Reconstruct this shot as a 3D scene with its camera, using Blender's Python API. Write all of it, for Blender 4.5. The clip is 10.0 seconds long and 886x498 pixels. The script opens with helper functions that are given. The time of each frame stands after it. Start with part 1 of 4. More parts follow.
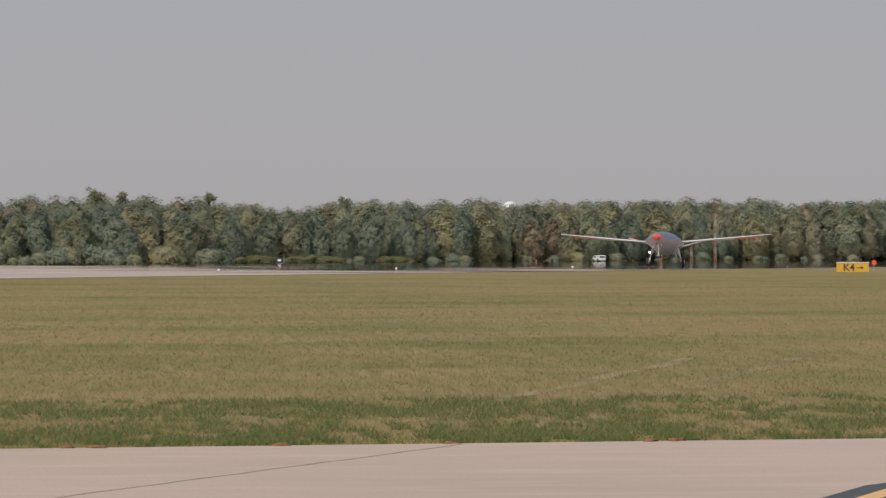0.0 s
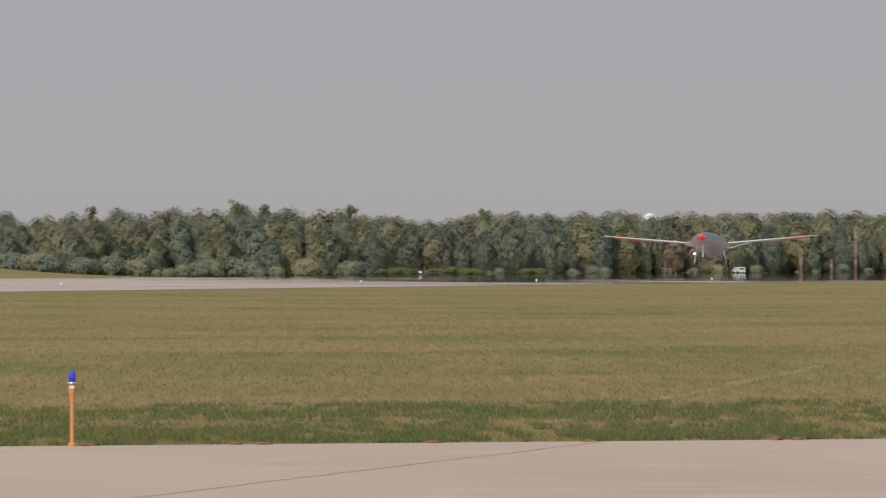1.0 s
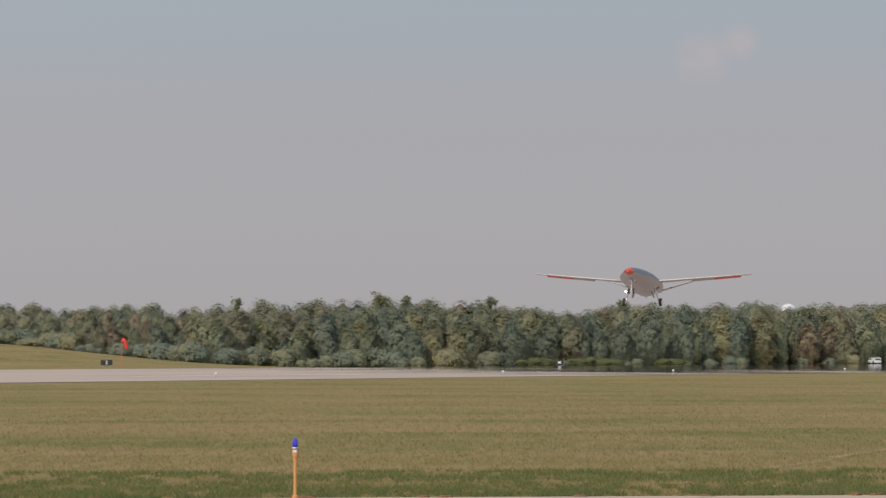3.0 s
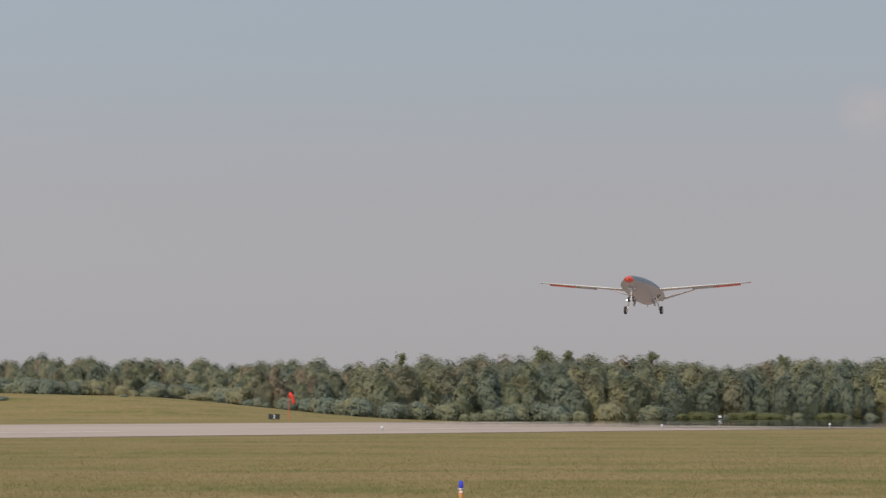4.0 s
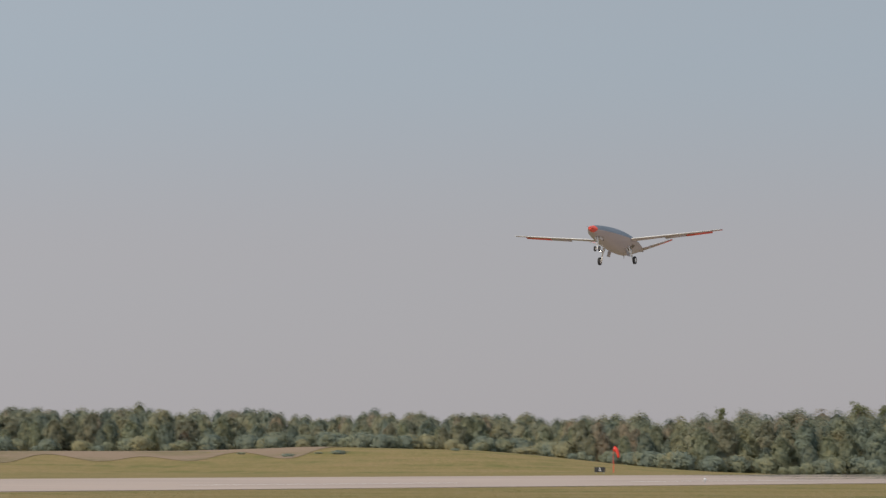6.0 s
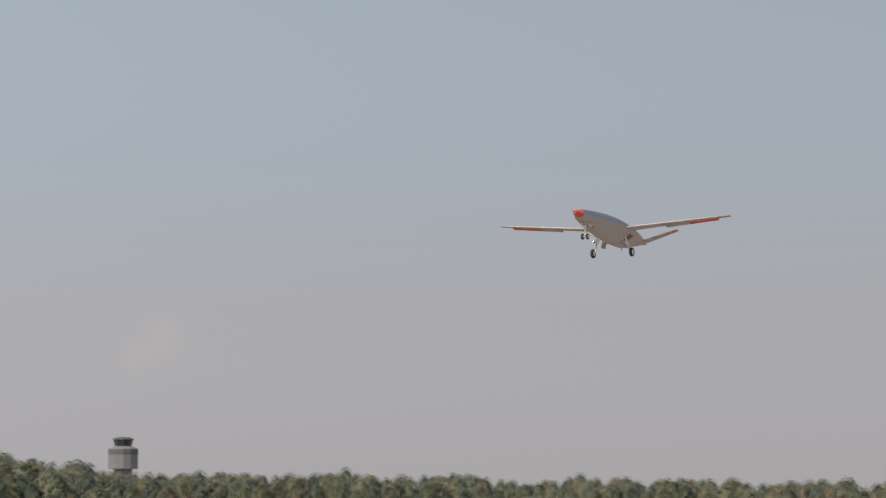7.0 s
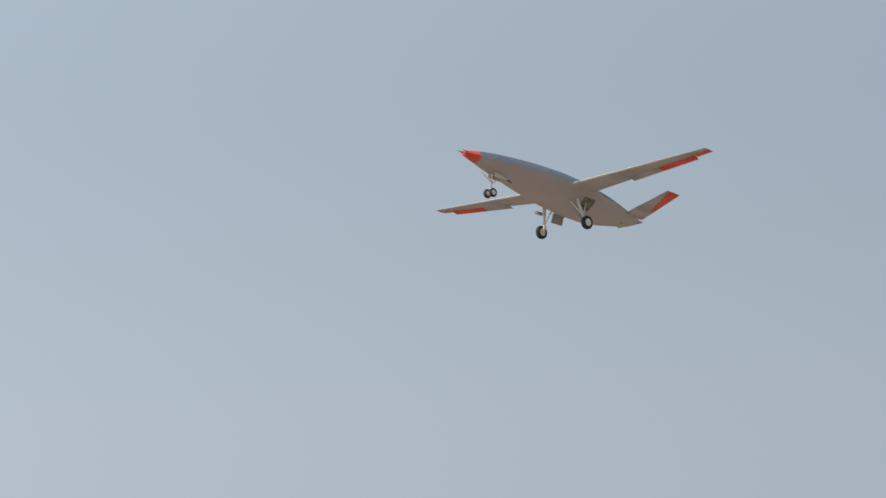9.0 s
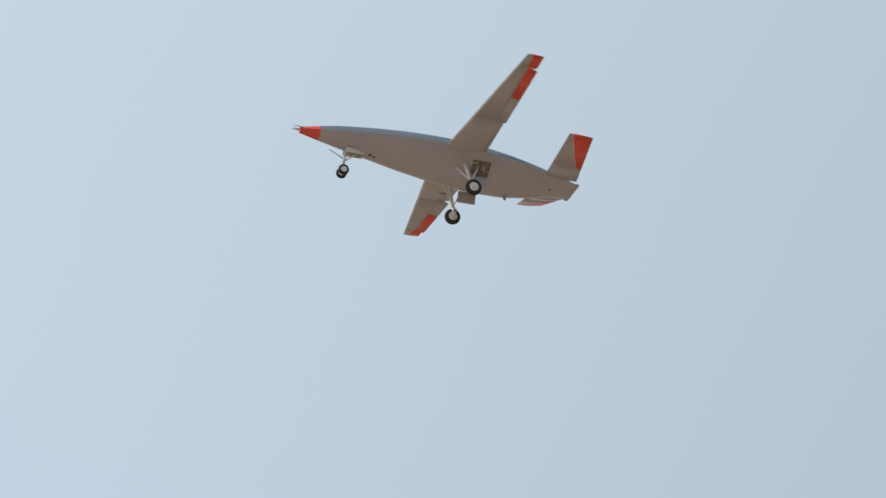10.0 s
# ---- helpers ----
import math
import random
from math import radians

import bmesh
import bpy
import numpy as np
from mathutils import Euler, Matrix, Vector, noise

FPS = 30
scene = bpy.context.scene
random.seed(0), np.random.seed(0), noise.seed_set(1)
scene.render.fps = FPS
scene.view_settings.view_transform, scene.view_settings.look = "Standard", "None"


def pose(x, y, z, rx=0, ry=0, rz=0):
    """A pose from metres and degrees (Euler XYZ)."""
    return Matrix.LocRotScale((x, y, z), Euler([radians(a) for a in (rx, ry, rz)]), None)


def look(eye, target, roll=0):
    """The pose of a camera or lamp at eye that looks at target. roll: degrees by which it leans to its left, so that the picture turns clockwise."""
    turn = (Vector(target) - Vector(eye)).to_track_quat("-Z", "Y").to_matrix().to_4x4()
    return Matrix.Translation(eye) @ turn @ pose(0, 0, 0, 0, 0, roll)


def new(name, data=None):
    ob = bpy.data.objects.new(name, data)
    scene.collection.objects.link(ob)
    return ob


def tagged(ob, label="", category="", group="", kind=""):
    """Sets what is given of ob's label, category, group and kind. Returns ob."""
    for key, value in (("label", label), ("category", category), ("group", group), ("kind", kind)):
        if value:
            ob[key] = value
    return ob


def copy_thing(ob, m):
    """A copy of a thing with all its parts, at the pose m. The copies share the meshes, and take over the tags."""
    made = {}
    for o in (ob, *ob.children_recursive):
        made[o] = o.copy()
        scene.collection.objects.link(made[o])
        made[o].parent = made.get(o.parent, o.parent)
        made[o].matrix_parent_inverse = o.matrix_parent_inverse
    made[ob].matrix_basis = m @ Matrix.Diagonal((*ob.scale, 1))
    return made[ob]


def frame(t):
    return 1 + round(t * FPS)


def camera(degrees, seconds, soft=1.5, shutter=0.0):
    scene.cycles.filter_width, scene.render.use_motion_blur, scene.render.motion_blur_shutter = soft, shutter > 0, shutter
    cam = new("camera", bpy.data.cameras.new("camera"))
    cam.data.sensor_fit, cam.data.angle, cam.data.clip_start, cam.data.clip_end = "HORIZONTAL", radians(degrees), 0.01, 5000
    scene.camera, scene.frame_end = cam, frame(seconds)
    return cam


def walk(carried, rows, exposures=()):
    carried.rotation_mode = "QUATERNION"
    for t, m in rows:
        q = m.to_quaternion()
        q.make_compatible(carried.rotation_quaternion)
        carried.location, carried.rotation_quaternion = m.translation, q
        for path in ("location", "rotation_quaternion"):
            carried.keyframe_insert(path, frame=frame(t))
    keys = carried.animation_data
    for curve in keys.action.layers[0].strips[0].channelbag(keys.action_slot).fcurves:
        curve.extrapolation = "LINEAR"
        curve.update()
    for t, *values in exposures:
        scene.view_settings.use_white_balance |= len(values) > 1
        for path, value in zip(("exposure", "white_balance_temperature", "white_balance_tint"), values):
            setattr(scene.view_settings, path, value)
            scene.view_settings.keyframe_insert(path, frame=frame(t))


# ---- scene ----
WALK = [
    (0, pose(0.00, 0.00, 1.8, 90.003, 0, -4.549)),
    (0.5, pose(-0.09, -1.00, 1.8, 90.076, 0, -3.465)),
    (1, pose(-0.18, -2.30, 1.8, 90.219, 0, -2.008)),
    (1.5, pose(-0.28, -3.60, 1.8, 90.821, 0, -1.160)),
    (2, pose(-0.42, -5.30, 1.8, 91.292, 0, -0.880)),
    (3.5, pose(-0.56, -13.30, 1.8, 92.291, 0, 1.856)),
    (4, pose(-0.24, -16.60, 1.8, 92.848, 0, 3.461)),
    (4.5, pose(0.13, -21.60, 1.8, 93.018, 0, 4.596)),
    (5, pose(0.66, -27.40, 1.8, 92.946, 0, 5.983)),
    (5.5, pose(1.07, -31.70, 1.8, 93.219, 0, 7.550)),
    (6, pose(0.86, -34.70, 1.8, 93.814, 0, 9.221)),
    (6.2, pose(0.75, -35.50, 1.8, 94.039, 0, 9.934)),
    (7.3, pose(0.10, -37.30, 1.8, 95.466, 0, 14.250)),
    (7.5, pose(0.00, -37.50, 1.8, 95.873, 0, 15.300)),
    (8, pose(0.00, -37.80, 1.8, 97.423, 0, 18.100)),
    (8.5, pose(0.00, -38.00, 1.8, 99.200, 0, 24.300)),
    (9, pose(0.00, -38.00, 1.8, 102.000, 0, 32.000)),
    (9.5, pose(0.00, -38.00, 1.8, 106.700, 0, 42.800)),
    (10, pose(0.00, -38.00, 1.8, 112.000, 0, 59.500)),
]
FLIGHT = [
    (0, pose(50.93, 338.59, 2.14, -0.02, -0.99, -105.27)),
    (0.5, pose(45.65, 337.25, 2.64, 0.34, -1.39, -103.99)),
    (1, pose(39.78, 331.58, 3.26, 0.14, -1.72, -103.91)),
    (1.5, pose(34.41, 333.08, 4.22, -0.54, -3.02, -102.81)),
    (2, pose(28.92, 326.23, 5.31, -0.68, -4.29, -103.06)),
    (3.5, pose(9.62, 319.20, 11.11, -0.17, -3.82, -103.42)),
    (4, pose(0.53, 317.85, 13.72, -0.40, -3.46, -101.63)),
    (4.5, pose(-8.22, 320.71, 16.40, -0.80, -3.24, -101.49)),
    (5, pose(-17.62, 321.99, 19.05, -0.70, -2.90, -102.01)),
    (5.5, pose(-26.19, 314.87, 21.74, -0.05, -2.15, -102.34)),
    (6, pose(-34.51, 294.49, 24.42, 0.22, -2.51, -102.62)),
    (6.2, pose(-37.75, 285.00, 25.34, 0.30, -2.72, -102.70)),
    (7.3, pose(-54.67, 234.58, 30.05, 0.03, -3.82, -103.31)),
    (7.5, pose(-58.50, 224.44, 31.20, -0.09, -4.01, -103.60)),
    (8, pose(-65.56, 197.23, 34.26, -0.29, -4.32, -104.28)),
    (8.5, pose(-79.31, 163.15, 37.17, 0.68, -5.06, -104.17)),
    (9, pose(-94.09, 124.79, 45.08, 0.07, -4.92, -104.22)),
    (9.5, pose(-111.27, 84.67, 54.33, 1.05, -3.75, -104.30)),
    (10, pose(-128.50, 37.35, 66.48, 1.05, -3.38, -104.61)),
]
cam = camera(15.99, 10.0, soft=1.35, shutter=0.25)
walk(cam, WALK, exposures=[(0, 0.0), (10.0, 0.0)])

# ---- light ----
SUN_AZ, SUN_EL = radians(-148), radians(42)          # azimuth from +y towards +x
toward = Vector((math.sin(SUN_AZ) * math.cos(SUN_EL), math.cos(SUN_AZ) * math.cos(SUN_EL), math.sin(SUN_EL)))


def hazy_sky():
    """A clear Nishita sky under a bank of pale summer haze that thins upwards and brightens towards the sun."""
    world = bpy.data.worlds.new("sky")
    scene.world = world
    world.use_nodes = True
    n, l = world.node_tree.nodes, world.node_tree.links
    sky = n.new("ShaderNodeTexSky")
    sky.sky_type, sky.sun_disc = "NISHITA", False
    sky.sun_elevation, sky.sun_rotation = SUN_EL, SUN_AZ
    sky.air_density, sky.dust_density, sky.ozone_density = 1.0, 1.0, 1.0
    scaled = n.new("ShaderNodeMix")
    scaled.data_type, scaled.blend_type = "RGBA", "MULTIPLY"
    scaled.inputs["Factor"].default_value = 1
    scaled.inputs["B"].default_value = (SKY_GAIN, SKY_GAIN, SKY_GAIN, 1)
    l.new(sky.outputs[0], scaled.inputs["A"])
    way = n.new("ShaderNodeTexCoord").outputs["Generated"]
    split = n.new("ShaderNodeSeparateXYZ")
    l.new(way, split.inputs[0])
    ramp = n.new("ShaderNodeValToRGB")
    ramp.color_ramp.interpolation = "EASE"
    stops = ramp.color_ramp.elements
    for k, (at, c) in enumerate(HAZE):
        e = stops[k] if k < 2 else stops.new(at)
        e.position, e.color = at, (*c, 1)
    l.new(split.outputs["Z"], ramp.inputs[0])
    dot = n.new("ShaderNodeVectorMath")
    dot.operation = "DOT_PRODUCT"
    dot.inputs[1].default_value = toward
    l.new(way, dot.inputs[0])
    near = n.new("ShaderNodeMapRange")
    near.interpolation_type = "SMOOTHSTEP"
    near.inputs["From Min"].default_value, near.inputs["From Max"].default_value = -0.62, 0.9
    near.inputs["To Min"].default_value, near.inputs["To Max"].default_value = GLOW
    l.new(dot.outputs["Value"], near.inputs["Value"])
    glow = n.new("ShaderNodeVectorMath")
    glow.operation = "SCALE"
    l.new(ramp.outputs[0], glow.inputs[0]), l.new(near.outputs[0], glow.inputs["Scale"])
    mix = n.new("ShaderNodeMix")
    mix.data_type = "RGBA"
    mix.inputs["Factor"].default_value = 0.9
    l.new(scaled.outputs["Result"], mix.inputs["A"]), l.new(glow.outputs[0], mix.inputs["B"])
    last = mix.outputs["Result"]
    fluff = n.new("ShaderNodeTexNoise")
    fluff.inputs["Scale"].default_value, fluff.inputs["Detail"].default_value = 130, 5
    l.new(way, fluff.inputs["Vector"])
    for az, el, size in CLOUDS:
        near_cloud = n.new("ShaderNodeVectorMath")
        near_cloud.operation = "DISTANCE"
        near_cloud.inputs[1].default_value = (math.sin(radians(az)) * math.cos(radians(el)), math.cos(radians(az)) * math.cos(radians(el)), math.sin(radians(el)))
        l.new(way, near_cloud.inputs[0])
        fade = n.new("ShaderNodeMapRange")
        fade.inputs["From Min"].default_value, fade.inputs["From Max"].default_value = radians(size), radians(size * 0.25)
        l.new(near_cloud.outputs["Value"], fade.inputs["Value"])
        thick = n.new("ShaderNodeMath")
        thick.operation = "MULTIPLY"
        l.new(fade.outputs[0], thick.inputs[0]), l.new(fluff.outputs["Fac"], thick.inputs[1])
        lay = n.new("ShaderNodeMix")
        lay.data_type = "RGBA"
        lay.inputs["B"].default_value = (0.48, 0.435, 0.435, 1)
        l.new(thick.outputs[0], lay.inputs["Factor"]), l.new(last, lay.inputs["A"])
        last = lay.outputs["Result"]
    l.new(last, n["Background"].inputs["Color"])
    n["Background"].inputs["Strength"].default_value = 1.0


HAZE = [(0.0, (0.408, 0.388, 0.408)), (0.06, (0.402, 0.392, 0.416)), (0.13, (0.366, 0.414, 0.466)), (0.27, (0.304, 0.361, 0.421)), (0.45, (0.298, 0.354, 0.402)), (0.8, (0.25, 0.31, 0.385))]
GLOW = (1.0, 2.38)
SKY_GAIN = 0.06
CLOUDS = ((-17.95, 3.35, 0.6), (-18.4, 3.05, 0.45), (4.2, 5.3, 0.6), (4.9, 5.6, 0.4))   # small pale wisps: bearing, height, size
hazy_sky()
sun = new("sun", bpy.data.lights.new("sun", "SUN"))
sun.data.energy, sun.data.angle, sun.data.color = 3.3, radians(0.8), (1.0, 0.87, 0.70)
sun.matrix_world = look(toward * 100, (0, 0, 0))


# ---- materials ----
def material(name, color, rough=0.6, metal=0.0, coat=0.0, scales=(), bump=0.0, bump_scale=20.0, random_shift=0.0, emit=0.0, through_light=0.0):
    """A principled surface; scales: (noise scale, other colour, low, high) laid over the base colour one after another."""
    m = bpy.data.materials.new(name)
    m.use_nodes = True
    n, l = m.node_tree.nodes, m.node_tree.links
    b = n["Principled BSDF"]
    b.inputs["Roughness"].default_value, b.inputs["Metallic"].default_value = rough, metal
    b.inputs["Coat Weight"].default_value = coat
    b.inputs["Specular IOR Level"].default_value = 0.08 if through_light else 0.12 if rough >= 0.9 else 0.5
    b.inputs["Base Color"].default_value = (*color, 1)
    where = n.new("ShaderNodeTexCoord").outputs["Object"]
    last = None
    for scale, other, low, high in scales:
        t = n.new("ShaderNodeTexNoise")
        t.inputs["Detail"].default_value = 6
        if isinstance(scale, tuple):
            mp = n.new("ShaderNodeMapping")
            mp.inputs["Scale"].default_value = scale
            l.new(where, mp.inputs["Vector"]), l.new(mp.outputs[0], t.inputs["Vector"])
            t.inputs["Scale"].default_value = 1
        else:
            l.new(where, t.inputs["Vector"])
            t.inputs["Scale"].default_value = scale
        r = n.new("ShaderNodeMapRange")
        r.inputs["From Min"].default_value, r.inputs["From Max"].default_value = low, high
        l.new(t.outputs["Fac"], r.inputs["Value"])
        mix = n.new("ShaderNodeMix")
        mix.data_type = "RGBA"
        l.new(r.outputs[0], mix.inputs["Factor"])
        if last is None:
            mix.inputs["A"].default_value = (*color, 1)
        else:
            l.new(last, mix.inputs["A"])
        mix.inputs["B"].default_value = (*other, 1)
        last = mix.outputs["Result"]
    if random_shift:
        info = n.new("ShaderNodeObjectInfo")
        hs = n.new("ShaderNodeHueSaturation")
        for socket, span, mid in (("Value", random_shift, 1.0), ("Hue", random_shift * 0.06, 0.5)):
            r = n.new("ShaderNodeMapRange")
            r.inputs["To Min"].default_value, r.inputs["To Max"].default_value = mid - span, mid + span
            l.new(info.outputs["Random"], r.inputs["Value"]), l.new(r.outputs[0], hs.inputs[socket])
        if last is None:
            hs.inputs["Color"].default_value = (*color, 1)
        else:
            l.new(last, hs.inputs["Color"])
        last = hs.outputs[0]
    if last is not None:
        l.new(last, b.inputs["Base Color"])
    if bump:
        t = n.new("ShaderNodeTexNoise")
        t.inputs["Scale"].default_value, t.inputs["Detail"].default_value = bump_scale, 5
        l.new(where, t.inputs["Vector"])
        bp = n.new("ShaderNodeBump")
        bp.inputs["Strength"].default_value = bump
        l.new(t.outputs["Fac"], bp.inputs["Height"]), l.new(bp.outputs[0], b.inputs["Normal"])
    if through_light:
        tr, ms = n.new("ShaderNodeBsdfTranslucent"), n.new("ShaderNodeMixShader")
        ms.inputs[0].default_value = through_light
        if last is None:
            tr.inputs["Color"].default_value = (*color, 1)
        else:
            l.new(last, tr.inputs["Color"])
        l.new(b.outputs[0], ms.inputs[1]), l.new(tr.outputs[0], ms.inputs[2])
        l.new(ms.outputs[0], n["Material Output"].inputs["Surface"])
    if emit:
        b.inputs["Emission Color"].default_value, b.inputs["Emission Strength"].default_value = (*color, 1), emit
    return m


GRASS = material("mown_grass", (0.191, 0.147, 0.056), 0.95,
                 scales=[((0.035, 0.10, 1), (0.247, 0.171, 0.084), 0.44, 0.57), ((0.06, 0.13, 1), (0.123, 0.120, 0.037), 0.47, 0.63),
                         ((0.25, 0.10, 1), (0.235, 0.167, 0.075), 0.48, 0.66), ((1.6, 0.14, 1), (0.225, 0.171, 0.073), 0.46, 0.72), ((5.5, 0.42, 1), (0.142, 0.123, 0.039), 0.46, 0.72), ((0.3, 0.45, 1), (0.216, 0.162, 0.069), 0.55, 0.75)], bump=0.25, bump_scale=9)
BLADE = material("grass_blade", (0.244, 0.193, 0.075), 0.8, scales=[((0.035, 0.10, 1), (0.299, 0.208, 0.105), 0.44, 0.57), ((0.06, 0.13, 1), (0.173, 0.165, 0.052), 0.47, 0.63), (2.5, (0.288, 0.223, 0.098), 0.48, 0.68)], through_light=0.5)
LUSH = material("lush_blade", (0.140, 0.185, 0.066), 0.75, scales=[(1.2, (0.185, 0.186, 0.074), 0.42, 0.65), (6, (0.300, 0.228, 0.125), 0.62, 0.76)], through_light=0.5)
STRAW = material("dry_straw_blade", (0.34, 0.27, 0.15), 0.85, scales=[((0.06, 0.13, 1), (0.26, 0.22, 0.11), 0.47, 0.63), (4, (0.40, 0.33, 0.20), 0.5, 0.7)], through_light=0.5)
CONCRETE = material("concrete", (0.412, 0.310, 0.256), 0.9, scales=[(0.12, (0.362, 0.275, 0.228), 0.4, 0.65), ((0.5, 3.0, 1), (0.425, 0.322, 0.266), 0.5, 0.7), (25, (0.297, 0.239, 0.193), 0.56, 0.8)], bump=0.15, bump_scale=60)
RUNWAY = material("runway_concrete", (0.385, 0.305, 0.262), 0.9, scales=[(0.03, (0.335, 0.270, 0.236), 0.4, 0.65), ((0.02, 0.3, 1), (0.425, 0.340, 0.290), 0.5, 0.7)])


def mirage_gloss(m, low, high):
    """Gloss put on the paving stands in for hot air mirroring what is beyond it, below a grazing angle in radians
    that wavers from place to place and widens towards +x."""
    n, l = m.node_tree.nodes, m.node_tree.links

    def sums(kind, a, b):
        q = n.new("ShaderNodeMath")
        q.operation = kind
        for k, v in enumerate((a, b)):
            if isinstance(v, float):
                q.inputs[k].default_value = v
            else:
                l.new(v, q.inputs[k])
        return q.outputs[0]

    def spread(value, f0, f1, t0, t1):
        r = n.new("ShaderNodeMapRange")
        for name, v in (("From Min", f0), ("From Max", f1), ("To Min", t0), ("To Max", t1)):
            r.inputs[name].default_value = v
        l.new(value, r.inputs["Value"])
        return r.outputs[0]

    place_on, stretch, waver, split = n.new("ShaderNodeTexCoord"), n.new("ShaderNodeMapping"), n.new("ShaderNodeTexNoise"), n.new("ShaderNodeSeparateXYZ")
    stretch.inputs["Scale"].default_value = (0.05, 0.16, 1)
    waver.inputs["Scale"].default_value, waver.inputs["Detail"].default_value = 1, 4
    l.new(place_on.outputs["Object"], stretch.inputs["Vector"]), l.new(stretch.outputs[0], waver.inputs["Vector"])
    l.new(place_on.outputs["Object"], split.inputs[0])
    angle = sums("MULTIPLY", spread(waver.outputs["Fac"], 0.36, 0.64, low, high), spread(split.outputs["X"], -45.0, 15.0, 0.5, 1.0))
    thin = n.new("ShaderNodeFresnel")
    l.new(sums("SUBTRACT", 1.0, sums("MULTIPLY", sums("MULTIPLY", angle, angle), 0.5)), thin.inputs["IOR"])
    gloss, mix = n.new("ShaderNodeBsdfGlossy"), n.new("ShaderNodeMixShader")
    gloss.inputs["Roughness"].default_value = 0.04
    gloss.inputs["Color"].default_value = (0.92, 0.92, 0.92, 1)
    l.new(thin.outputs[0], mix.inputs[0])
    l.new(n["Principled BSDF"].outputs[0], mix.inputs[1]), l.new(gloss.outputs[0], mix.inputs[2])
    l.new(mix.outputs[0], n["Material Output"].inputs["Surface"])


mirage_gloss(RUNWAY, 30 / 5580, 46 / 5580)
SEAM = material("joint_filler", (0.350, 0.266, 0.222), 0.9, scales=[(3.5, (0.408, 0.308, 0.254), 0.44, 0.52)])
YELLOW = material("yellow_line_paint", (0.58, 0.33, 0.12), 0.7, scales=[(12, (0.46, 0.31, 0.18), 0.45, 0.7)])
BLACKLINE = material("black_line_paint", (0.04, 0.04, 0.042), 0.7, scales=[(9, (0.08, 0.075, 0.07), 0.5, 0.75)])
CLOD = material("bare_soil", (0.23, 0.11, 0.06), 1.0, scales=[(9, (0.15, 0.08, 0.05), 0.45, 0.7)], bump=0.6)
BARK = material("bark", (0.12, 0.095, 0.07), 0.95, scales=[(3, (0.2, 0.17, 0.13), 0.45, 0.7)])
# leaf colours lifted and greyed to stand in for haze before the wood
HAZED_LEAF = [material("hazed_leaf_" + k, c, 0.8, scales=[(0.30, d, 0.42, 0.60), (0.75, e, 0.46, 0.62), (2.2, c, 0.5, 0.75)], random_shift=0.09, through_light=0.52) for k, c, d, e in (
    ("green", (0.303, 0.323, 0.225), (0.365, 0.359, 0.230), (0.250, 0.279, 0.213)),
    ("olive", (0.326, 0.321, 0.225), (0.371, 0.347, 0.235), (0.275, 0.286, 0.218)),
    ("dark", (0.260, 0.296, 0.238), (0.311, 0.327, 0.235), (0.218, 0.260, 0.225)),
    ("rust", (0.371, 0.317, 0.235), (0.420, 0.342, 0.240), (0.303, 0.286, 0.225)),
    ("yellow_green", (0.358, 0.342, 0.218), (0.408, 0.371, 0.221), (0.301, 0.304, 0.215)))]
PAINT = material("grey_aircraft_paint", (0.385, 0.358, 0.372), 0.38, scales=[(0.7, (0.360, 0.340, 0.356), 0.4, 0.65), (6, (0.404, 0.378, 0.390), 0.5, 0.75)])
# blue-grey of the reflected sky put into the back's paint colour
SKYTINTED = material("sky_tinted_aircraft_paint", (0.129, 0.150, 0.184), 0.55, scales=[(0.7, (0.112, 0.135, 0.167), 0.4, 0.65)])
ORANGE = material("orange_paint", (0.70, 0.075, 0.042), 0.4, scales=[(1.5, (0.62, 0.062, 0.038), 0.4, 0.65)])
# pale for sunlight on the wing's front; also the nose wheel doors' own colour
LITEDGE_DOOR = material("sunlit_edge_and_pale_door", (0.62, 0.60, 0.575), 0.4, scales=[(2, (0.56, 0.54, 0.52), 0.45, 0.7)])
LINEWHITE = material("white_line_paint", (0.68, 0.66, 0.63), 0.7, scales=[(2, (0.55, 0.53, 0.5), 0.45, 0.7)])
mirage_gloss(LINEWHITE, 30 / 5580, 46 / 5580)
TRACK = material("flattened_straw", (0.253, 0.194, 0.100), 0.95, scales=[((0.9, 0.5, 1), (0.161, 0.132, 0.055), 0.42, 0.6)])
WHITE = material("white_gear_paint", (0.72, 0.71, 0.69), 0.4, scales=[(5, (0.58, 0.56, 0.53), 0.5, 0.75)])
RUBBER = material("tyre_rubber_and_vent_shade", (0.022, 0.022, 0.024), 0.8, scales=[(9, (0.04, 0.038, 0.036), 0.5, 0.75)])
# yellowish bay primer, with the shade of the recess coloured in dark
SHADED_PRIMER = material("shaded_bay_primer", (0.17, 0.15, 0.11), 0.8, scales=[(3, (0.36, 0.33, 0.24), 0.5, 0.62), (7, (0.06, 0.055, 0.05), 0.5, 0.62)])
MARK = material("dark_lettering", (0.07, 0.08, 0.1), 0.5)
LAMP = material("landing_lamp", (1.0, 0.93, 0.82), 0.3, emit=11)
BLUE = material("blue_lamp_glass", (0.02, 0.025, 0.42), 0.12, coat=0.6, scales=[(30, (0.03, 0.04, 0.55), 0.45, 0.7)])
POST = material("orange_post_paint", (0.55, 0.25, 0.085), 0.5, scales=[(14, (0.47, 0.22, 0.09), 0.45, 0.7), (60, (0.5, 0.25, 0.1), 0.6, 0.8)])
STEEL = material("galvanised_steel", (0.45, 0.45, 0.45), 0.45, metal=0.8, scales=[(20, (0.35, 0.35, 0.35), 0.45, 0.7)])
